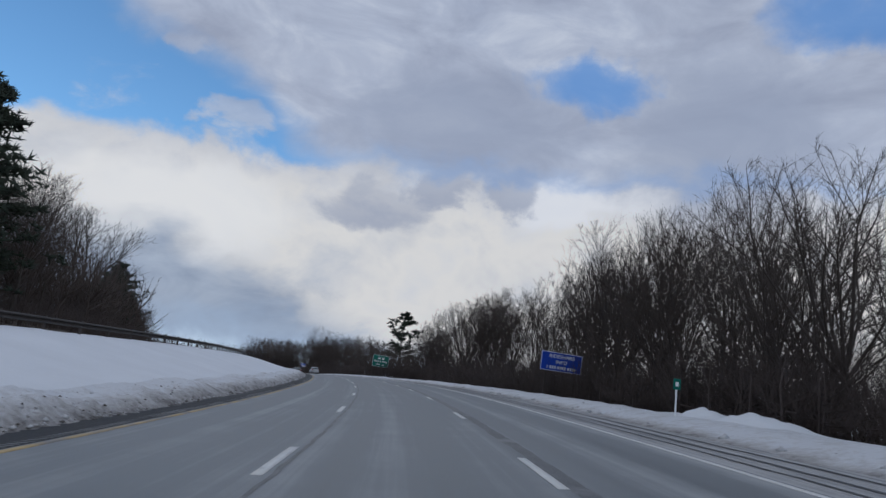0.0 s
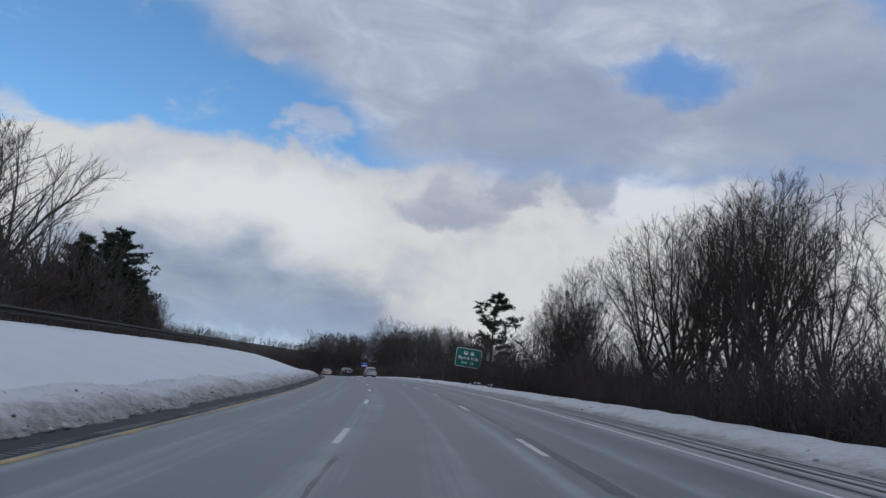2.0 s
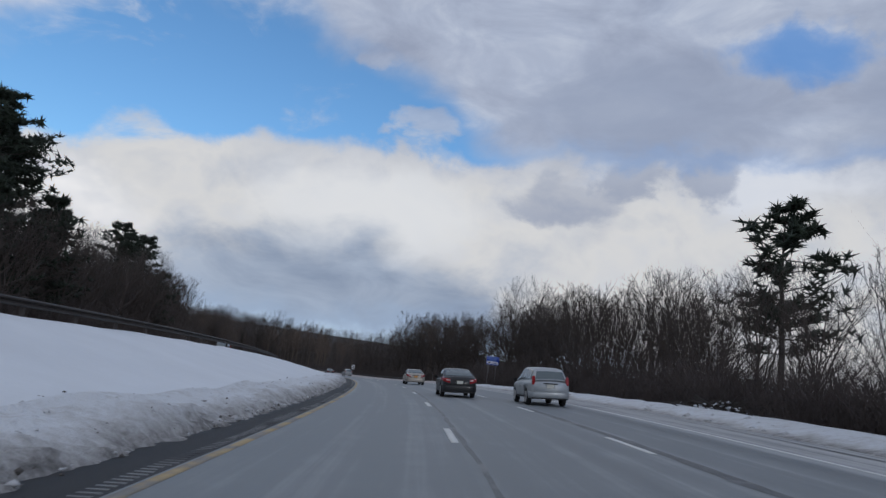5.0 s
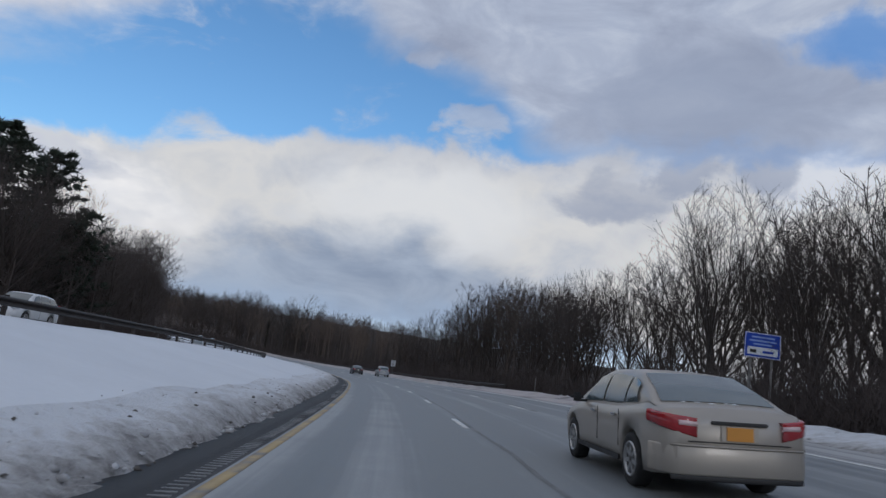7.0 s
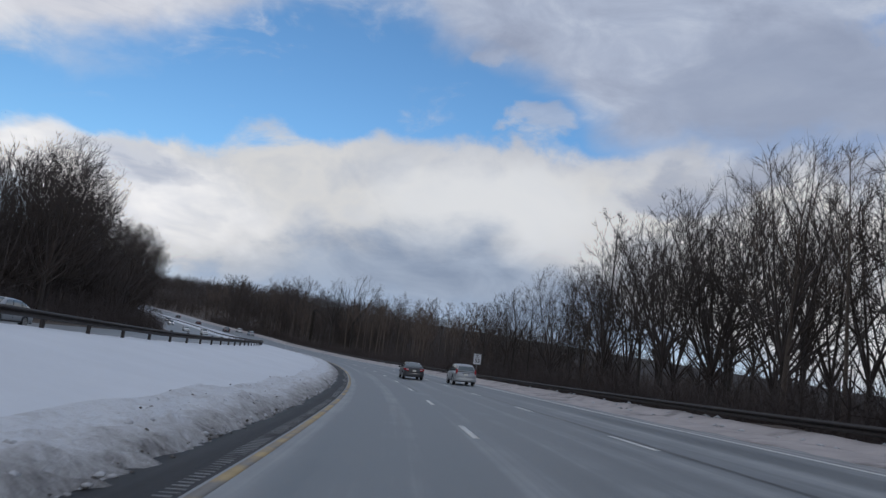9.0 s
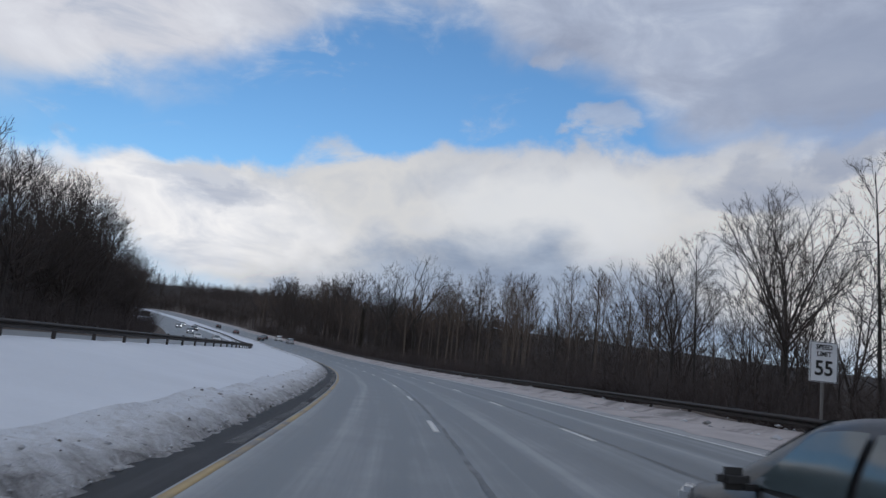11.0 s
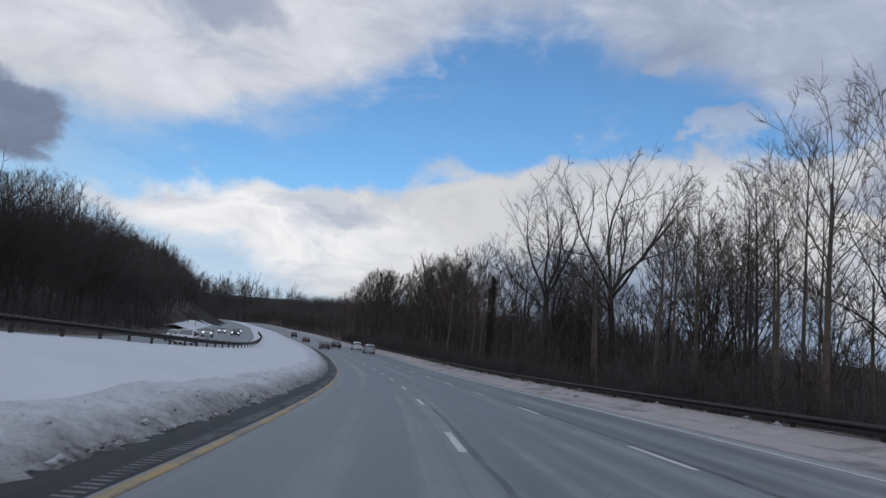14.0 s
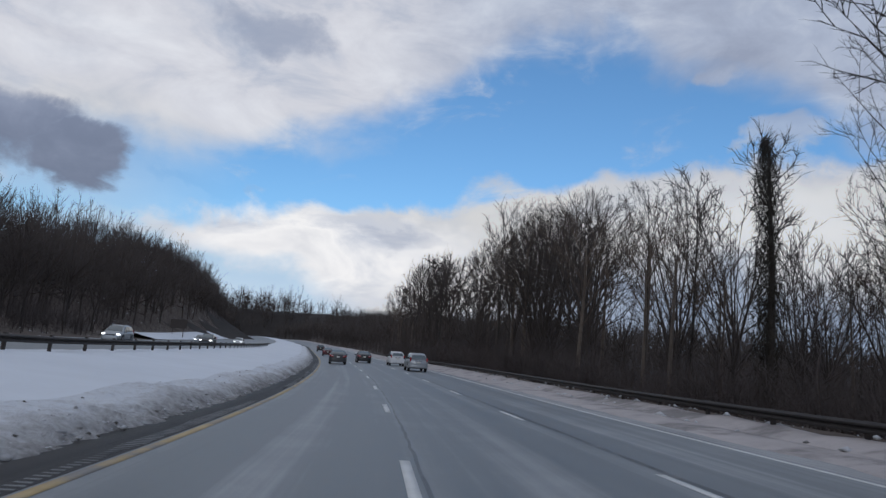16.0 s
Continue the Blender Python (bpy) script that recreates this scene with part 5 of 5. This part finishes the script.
def vehicle(name, form, coat, label, rim=ALLOY, lit=False, plate=PLATE, snow=False):
    car = tagged(new(name), label, "car", "traffic")
    T, Hf, Rf = ([np.array(c) for c in zip(*form[k])] for k in ("top", "half", "roof"))
    top = lambda x: float(np.interp(x, *T))
    half = lambda x: float(np.interp(x, *Hf))
    roof = lambda x: float(np.interp(x, *Rf))
    L, R, low = form["length"], form["wheel"], form["low"]

    def sill(x):
        z = low + 0.10 * smooth(abs(x), L / 2 - 0.5, L / 2)
        for a in form["axles"]:
            d = abs(x - a)
            if d < R * 1.16:
                z = max(z, R + math.sqrt((R * 1.16) ** 2 - d * d) - 0.02)
        return float(z)

    # lower body
    xs_ = np.unique(np.concatenate([np.linspace(-L / 2 + 0.005, L / 2 - 0.005, 40)] + [np.linspace(a - R * 1.2, a + R * 1.2, 17) for a in form["axles"]]))
    verts, faces = [], []
    for x in xs_:
        z0, z1, w = sill(x), top(x), half(x)
        belt = max(z0 + 0.03, 0.62)
        sec = [(0.0, z0), (w * 0.80, z0), (w * 0.965, z0 + 0.015), (w * 0.99, (z0 + belt) / 2 + 0.02), (w * 1.0, belt), (w * 0.985, max(belt + 0.02, z1 - 0.14)), (w * 0.95, z1 - 0.05), (w * 0.88, z1), (w * 0.45, z1 + 0.03), (0.0, z1 + 0.035)]
        verts += [(x, y, z) for y, z in sec] + [(x, -y, z) for y, z in sec[1:-1]]
    n = 18
    order = list(range(10)) + list(range(17, 9, -1))
    for i in range(len(xs_) - 1):
        for j in range(n):
            a, b = order[j], order[(j + 1) % n]
            faces.append((i * n + a, i * n + b, (i + 1) * n + b, (i + 1) * n + a))
    faces += [tuple(reversed(order)), tuple((len(xs_) - 1) * n + k for k in order)]
    me = mesh_of("body", verts, faces, coat, False)
    part("body", me, car)

    # roof and pillars
    xs_ = np.linspace(Rf[0][0], Rf[0][-1], 30)

    def rim_at(x):
        zb, zr, w = top(x) - 0.02, max(roof(x), top(x) + 0.0), half(x)
        f = min(1.0, max(0.0, (zr - zb) / 0.5))
        return zb, zr, w * 0.90, w * (0.90 - 0.20 * f)
    verts, faces = [], []
    for x in xs_:
        zb, zr, wb, wt = rim_at(x)
        sec = [(wb, zb), (wb * 0.5 + wt * 0.5 + 0.02, zb * 0.5 + zr * 0.5), (wt + 0.005, zr - 0.05 * min(1, (zr - zb) / 0.3)), (wt * 0.9, zr), (wt * 0.5, zr + 0.015), (0.0, zr + 0.02)]
        verts += [(x, y, z) for y, z in sec] + [(x, -y, z) for y, z in reversed(sec[:-1])]
    n = 11
    for i in range(len(xs_) - 1):
        for j in range(n - 1):
            faces.append((i * n + j, i * n + j + 1, (i + 1) * n + j + 1, (i + 1) * n + j))
    part("roof", mesh_of("roof", verts, faces, coat, False), car)

    def upper(x, v, side):
        """A point of the cabin's flank at height v from belt to roof."""
        zb, zr, wb, wt = rim_at(x)
        return (x, side * (wb + (wt - wb) * v + 0.035 * math.sin(v * 3.14) + 0.008), zb + (zr - zb) * v)
    for side in (1, -1):
        for b0, b1, t0, t1 in form["side"]:
            verts, faces = [], []
            for i in range(6):
                v = 0.10 + 0.76 * i / 5
                for j in range(6):
                    x = (b0 + (t0 - b0) * i / 5) * (1 - j / 5) + (b1 + (t1 - b1) * i / 5) * j / 5
                    verts.append(upper(x, v, side))
            for i in range(5):
                for j in range(5):
                    faces.append((i * 6 + j, i * 6 + j + 1, i * 6 + j + 7, i * 6 + j + 6))
            part("side_window", mesh_of("side_window", verts, faces, GLASS, False), car)
    for nm, (x0, x1) in (("rear_window", form["rear_glass"]), ("windscreen", form["front_glass"])):
        verts, faces = [], []
        for i in range(7):
            x = x0 + (x1 - x0) * i / 6
            zb, zr, wb, wt = rim_at(x)
            for j in range(9):
                y = (j / 4 - 1) * wt * 0.90
                verts.append((x, y, zr + 0.02 - 0.02 * (y / wt) ** 2 * 1.2 + 0.012))
        for i in range(6):
            for j in range(8):
                faces.append((i * 9 + j, i * 9 + j + 1, i * 9 + j + 10, i * 9 + j + 9))
        part(nm, mesh_of(nm, verts, faces, GLASS, False), car)

    def box(nm, size, at, mat, turn=0.0, parent=car, bevel=0.25):
        bm = bmesh.new()
        bmesh.ops.create_cube(bm, size=1.0)
        bmesh.ops.scale(bm, vec=size, verts=bm.verts)
        bmesh.ops.bevel(bm, geom=bm.edges[:], offset=min(size) * bevel, segments=2, affect="EDGES")
        m2 = bpy.data.meshes.new(nm)
        bm.to_mesh(m2)
        bm.free()
        m2.materials.append(mat)
        o = part(nm, m2, parent)
        o.matrix_basis = Matrix.Translation(at) @ Matrix.Rotation(turn, 4, "Z")
        return o
    xr, xf = -L / 2, L / 2
    zt = top(xr + 0.1)

    def band(nm, plan, lo, hi, mat, parent=car, grow_=0.012, thick=0.05):
        """A curved strip that wraps the tail; plan: x and y along it, lo and hi: its edges at both ends."""
        n_ = len(plan)
        vs, fs = [], []
        for i_, (x, y) in enumerate(plan):
            f_ = i_ / (n_ - 1)
            x0, y0 = plan[max(i_ - 1, 0)]
            x1, y1 = plan[min(i_ + 1, n_ - 1)]
            ln = math.hypot(x1 - x0, y1 - y0)
            ox, oy = -(y1 - y0) / ln, (x1 - x0) / ln
            if ox * (x + 1.5) + oy * y < 0:
                ox, oy = -ox, -oy
            zl, zh = lo[0] + (lo[1] - lo[0]) * f_, hi[0] + (hi[1] - hi[0]) * f_
            for g, z in ((grow_ * 0.3, zl), (grow_, zl + 0.02), (grow_ * 1.3, (zl + zh) / 2), (grow_, zh - 0.02), (grow_ * 0.3, zh), (-thick, zh), (-thick, zl)):
                vs.append((x + ox * g, y + oy * g, z))
        for i_ in range(n_ - 1):
            for j_ in range(7):
                k_ = (j_ + 1) % 7
                fs.append((i_ * 7 + j_, i_ * 7 + k_, i_ * 7 + 7 + k_, i_ * 7 + 7 + j_))
        fs += [tuple(range(7)), tuple((n_ - 1) * 7 + q for q in reversed(range(7)))]
        return part(nm, mesh_of(nm, vs, fs, mat, False), parent)
    bumper_plan = [(xr + 0.42, half(xr + 0.42)), (xr + 0.2, half(xr + 0.2)), (xr + 0.06, half(xr) * 1.05), (xr, half(xr) * 0.93), (xr - 0.03, half(xr) * 0.5), (xr - 0.045, 0)]
    bumper_plan += [(x, -y) for x, y in reversed(bumper_plan[:-1])]
    band("rear_bumper", bumper_plan, (low + 0.06, low + 0.06), (0.62, 0.62), coat, car, 0.014)
    band("bumper_lip", bumper_plan[2:-2], (low + 0.0, low + 0.0), (low + 0.065, low + 0.065), BLACK_TRIM, car, 0.004)
    band("bumper_edge", bumper_plan[2:-2], (0.612, 0.612), (0.63, 0.63), coat, car, 0.026)
    for sd in (1, -1):
        if form is SEDAN:
            plan = [(xr - 0.003, sd * 0.50), (xr + 0.003, sd * 0.60), (xr + 0.014, sd * 0.71), (xr + 0.06, sd * 0.79), (xr + 0.16, sd * 0.855), (xr + 0.32, sd * 0.885), (xr + 0.46, sd * 0.90)]
            lamp = band("tail_light", plan, (0.71, 0.85), (0.925, 0.985), RED_LENS, car, 0.014)
            band("lens", plan[:3], (0.82, 0.83), (0.89, 0.905), CLEAR_LENS, lamp, 0.026, 0.0)
        else:
            box("tail_light", (0.12, 0.14, 0.40), (xr + 0.06, sd * 0.76, zt + 0.0), RED_LENS, sd * 0.3)
        box("headlight", (0.30, 0.30, 0.14), (xf - 0.22, sd * 0.64, 0.68 if form is SEDAN else 0.80), HEADLIGHT if lit else LENS_OFF, -sd * 0.5)
        mirror = box("mirror", (0.12, 0.21, 0.14), (0.92, sd * (half(0.9) + 0.07), top(0.9) + 0.05), BLACK_TRIM, 0, car, 0.4)
        box("arm", (0.06, 0.12, 0.04), (0.0, -sd * 0.11, -0.05), BLACK_TRIM, 0, mirror)
        for x in (-0.72, 0.22):
            box("door_handle", (0.20, 0.035, 0.035), (x, sd * (half(x) * 0.995 + 0.008), 0.84), CHROME)
        box("sill_trim", (2.0, 0.03, 0.07), (0.05, sd * (half(0) * 0.985), low + 0.06), BLACK_TRIM)
        for xa in (-0.92, 0.03):
            box("door_gap", (0.006, 0.01, 0.48), (xa, sd * (half(xa) * 0.998), 0.68), BLACK_TRIM)
    box("front_bumper", (0.16, 1.30, 0.24), (xf - 0.06, 0, 0.44), coat)
    box("grille", (0.05, 0.80, 0.14), (xf - 0.05, 0, 0.62 if form is SEDAN else 0.72), BLACK_TRIM)
    box("trunk_trim", (0.05, 0.66, 0.04), (xr - 0.005, 0, zt - 0.12), BLACK_TRIM)
    box("plate_recess", (0.03, 0.44, 0.17), (xr + 0.0, 0, zt - 0.235), coat)
    box("number_plate", (0.012, 0.31, 0.15), (xr - 0.02, 0, zt - 0.235), plate, 0, car, 0.1)
    if form is SEDAN:
        box("trunk_seam", (0.012, 1.20, 0.014), (xr - 0.004, 0, 0.665), BLACK_TRIM)
    if snow:
        rg = random.Random(3)
        v, f = [], []
        for _ in range(26):
            x, y, r = xr + rg.uniform(0.50, 0.66), rg.gauss(0, 0.22), rg.uniform(0.03, 0.09)
            a = len(v)
            z = top(x) + 0.035
            for o in OCTA:
                v.append((x + o[0] * r * 1.2, y + o[1] * r * 1.8, z + o[2] * r * 0.3))
            f += [tuple(a + i for i in t) for t in OCT_F]
        part("snow_patch", fast_mesh("snow_patch", v, f, FRESH), car, "leftover snow on the boot lid")
    # wheels
    def turned(nm, prof, mat, seg=28):
        verts, faces = [], []
        for k in range(seg):
            a = 2 * math.pi * k / seg
            for r_, y in prof:
                verts.append((r_ * math.cos(a), y, r_ * math.sin(a)))
        m_ = len(prof)
        for k in range(seg):
            for j in range(m_ - 1):
                faces.append((k * m_ + j, k * m_ + j + 1, ((k + 1) % seg) * m_ + j + 1, ((k + 1) % seg) * m_ + j))
        return mesh_of(nm, verts, faces, mat, False)
    tyre = turned("tyre", [(R * 0.64, -0.10), (R * 0.8, -0.112), (R * 0.96, -0.10), (R, -0.07), (R, 0.07), (R * 0.96, 0.10), (R * 0.8, 0.112), (R * 0.64, 0.10)], RUBBER)
    disc = turned("rim", [(R * 0.65, 0.10), (R * 0.58, 0.095), (R * 0.55, 0.05), (R * 0.12, 0.06), (0.001, 0.075)], BLACK_TRIM)
    for xa in form["axles"]:
        for sd in (1, -1):
            wheel = part("wheel", tyre, car)
            wheel.matrix_basis = Matrix.Translation((xa, sd * (half(xa) - 0.115), R)) @ Matrix.Rotation(0 if sd > 0 else math.pi, 4, "Z")
            wheel.name = "wheel"
            part("rim", disc, wheel)
            for k in range(7):
                sp = box("spoke", (R * 0.50, 0.03, 0.055), (0, 0, 0), rim, 0, wheel)
                sp.matrix_basis = Matrix.Rotation(2 * math.pi * k / 7 + 0.2, 4, "Y") @ Matrix.Translation((R * 0.36, 0.088, 0))
            part("rim_ring", turned("rim_ring", [(R * 0.66, 0.10), (R * 0.64, 0.118), (R * 0.58, 0.112), (R * 0.57, 0.08)], rim), wheel)
    return car


def park(car, s, u, back=False, dz=0.0):
    tilt = math.atan(float(cross(s))) if u > -10 else 0.0
    grade = math.atan(float(level(s + 1) - level(s - 1)) / 2)
    at = spot(s, u, 0.0)
    if u > -10:
        at.z = float(level(s) + cross(s) * u)
    at.z += 0.004 + dz
    car.matrix_basis = Matrix.Translation(at) @ Matrix.Rotation(heading(s), 4, "Z") @ Matrix.Rotation(-tilt, 4, "Y") @ Matrix.Rotation(grade, 4, "X") @ Matrix.Rotation(radians(90) + (math.pi if back else 0), 4, "Z")
    return car


BEIGE = paint("champagne paint", (0.36, 0.33, 0.29), 0.45)
DARK_GREY = paint("dark grey paint", (0.045, 0.047, 0.052))
BLACK = paint("black paint", (0.015, 0.016, 0.018))
SILVER = paint("silver paint", (0.34, 0.36, 0.38), 0.5)
WHITE = paint("white paint", (0.62, 0.63, 0.64), 0.0)
MAROON = paint("dark red paint", (0.06, 0.012, 0.014))
WHITE_PLATE = plain("pale number plate", (0.55, 0.55, 0.5), 0.5)
park(vehicle("sedan_car", SEDAN, BEIGE, "champagne sedan with a dusty boot and orange plate", snow=True), 213.95, 0.18)
# traffic ahead
park(vehicle("suv_car", SUV, SILVER, "silver grey hatchback seen from behind", plate=WHITE_PLATE), 531, 3.5)
park(vehicle("suv_car", SUV, WHITE, "white sport utility vehicle seen from behind", plate=WHITE_PLATE), 549, 3.5)
park(vehicle("sedan_car", SEDAN, BLACK, "black sedan driving ahead between the dashes", plate=WHITE_PLATE), 555, 0.0)
park(vehicle("sedan_car", SEDAN, DARK_GREY, "dark grey sedan near the yellow line", plate=WHITE_PLATE), 540, -3.7)
park(vehicle("sedan_car", SEDAN, MAROON, "dark red sedan far ahead", plate=WHITE_PLATE), 592, -3.6)
park(vehicle("suv_car", SUV, BLACK, "black sport utility vehicle far ahead", plate=WHITE_PLATE), 640, -3.6)
park(vehicle("sedan_car", SEDAN, DARK_GREY, "dark grey sedan in the middle lane", plate=WHITE_PLATE), 324, 0.1)
park(vehicle("suv_car", SUV, SILVER, "silver hatchback in the lane beside the rail", plate=WHITE_PLATE), 319, 3.7)
park(vehicle("sedan_car", SEDAN, BLACK, "black sedan in the middle lane", plate=WHITE_PLATE), 183, 0.1)
park(vehicle("suv_car", SUV, SILVER, "grey hatchback in the outer lane", plate=WHITE_PLATE), 178, 3.6)
# oncoming traffic
park(vehicle("suv_car", SUV, WHITE, "white sport utility vehicle on the opposite carriageway"), 483, -21.0, True)
park(vehicle("sedan_car", SEDAN, WHITE, "white sedan on the opposite carriageway"), 497, -24.6, True)
park(vehicle("suv_car", SUV, SILVER, "silver oncoming vehicle with its headlights lit", lit=True), 535, -24.6, True)
park(vehicle("suv_car", SUV, DARK_GREY, "dark oncoming vehicle on the opposite carriageway", lit=True), 566, -21.0, True)
park(vehicle("sedan_car", SEDAN, SILVER, "grey oncoming sedan on the opposite carriageway", lit=True), 585, -24.6, True)
park(vehicle("sedan_car", SEDAN, WHITE, "white oncoming sedan far off", lit=True), 612, -21.0, True)
park(vehicle("suv_car", SUV, WHITE, "white van-like vehicle behind the guard rail"), 241, -22.5, True)
park(vehicle("sedan_car", SEDAN, SILVER, "silver sedan behind the guard rail"), 300, -24.0, True)


# ---- heaps at the wood's edge ----
def clumps(rg, count, wide, high, rmin, rmax):
    """Flattened lumps over a low mound."""
    v, f = [], []
    for _ in range(count):
        x, y = rg.gauss(0, wide * 0.42), rg.gauss(0, wide * 0.26)
        z = high * math.exp(-(x * x) / (wide * wide * 0.5) - (y * y) / (wide * wide * 0.2)) * rg.uniform(0.55, 1.0)
        r = rg.uniform(rmin, rmax)
        a = len(v)
        for o in OCTA:
            v.append((x + o[0] * r * rg.uniform(0.8, 1.4), y + o[1] * r * rg.uniform(0.8, 1.4), z + o[2] * r * rg.uniform(0.35, 0.6)))
        f += [tuple(a + i for i in t) for t in OCT_F]
    return v, f


def brush_pile(seed, s, u, wide, high):
    """Cut limbs thrown together, with snow caught on them."""
    rg = random.Random(seed)
    pile = tagged(new("brush_pile"), "heap of cut branches dusted with old snow", "brush pile", "brush piles along the wood")
    w = Wood()
    for _ in range(46):
        c = Vector((rg.gauss(0, wide * 0.32), rg.gauss(0, wide * 0.2), 0.0))
        c.z = high * math.exp(-c.x ** 2 / (wide * wide * 0.5)) * rg.uniform(0.1, 0.85)
        t = Vector((rg.gauss(0, 1), rg.gauss(0, 0.6), rg.gauss(0.05, 0.18))).normalized() * rg.uniform(0.4, 0.5) * wide
        w.limb([c - t, c + Vector((0, 0, 0.04)), c + t], [rg.uniform(0.03, 0.07), 0.04, 0.012], 5)
    tagged(part("branch_tangle", w.mesh("branch_tangle", BARK), pile, "tangle of cut limbs"), kind="stuff")
    v, f = clumps(rg, 46, wide, high * 0.95, 0.06, 0.2)
    tagged(part("snow_cap", fast_mesh("snow_cap", v, f, FRESH), pile, "old snow caught on the branches"), kind="stuff")
    pile.matrix_basis = Matrix.Translation(spot(s, u, 0.02)) @ Matrix.Rotation(heading(s) + radians(90) + rg.gauss(0, 0.15), 4, "Z")


for k, (s, u, wide, high) in enumerate(((138.5, 12.2, 2.4, 0.7), (143, 12.3, 1.6, 0.4), (150, 12.4, 2.6, 0.5), (177, 12.2, 2.8, 0.8), (181, 12.4, 2.0, 0.55), (133, 12.5, 2.4, 0.6))):
    brush_pile(70 + k, s, u, wide, high)
for k, (s, u, wide, high) in enumerate(((25.6, 11.7, 2.2, 0.42), (22.2, 11.8, 3.0, 0.45))):
    verts, faces, n = [], [], 17
    for i in range(n):
        for j in range(n):
            x, y = (i / (n - 1) - 0.5) * wide * 1.6, (j / (n - 1) - 0.5) * wide * 0.9
            fall = max(0.0, 1 - (x / (wide * 0.8)) ** 2) * max(0.0, 1 - (y / (wide * 0.45)) ** 2)
            verts.append((x, y, high * fall * (0.8 + 0.7 * noise.noise((x * 1.7, y * 1.7, k * 3.0))) - 0.06 * (1 - fall)))
    for i in range(n - 1):
        for j in range(n - 1):
            a = i * n + j
            faces.append((a, a + n, a + n + 1, a + 1))
    heap_ob = tagged(new("snow_heap", mesh_of("snow_heap", verts, faces, SNOW, False)), "rounded heap of shovelled white snow beside the shoulder", "snow heap", "snow heaps")
    heap_ob.matrix_basis = Matrix.Translation(spot(s, u, 0.12)) @ Matrix.Rotation(heading(s) + radians(90), 4, "Z")
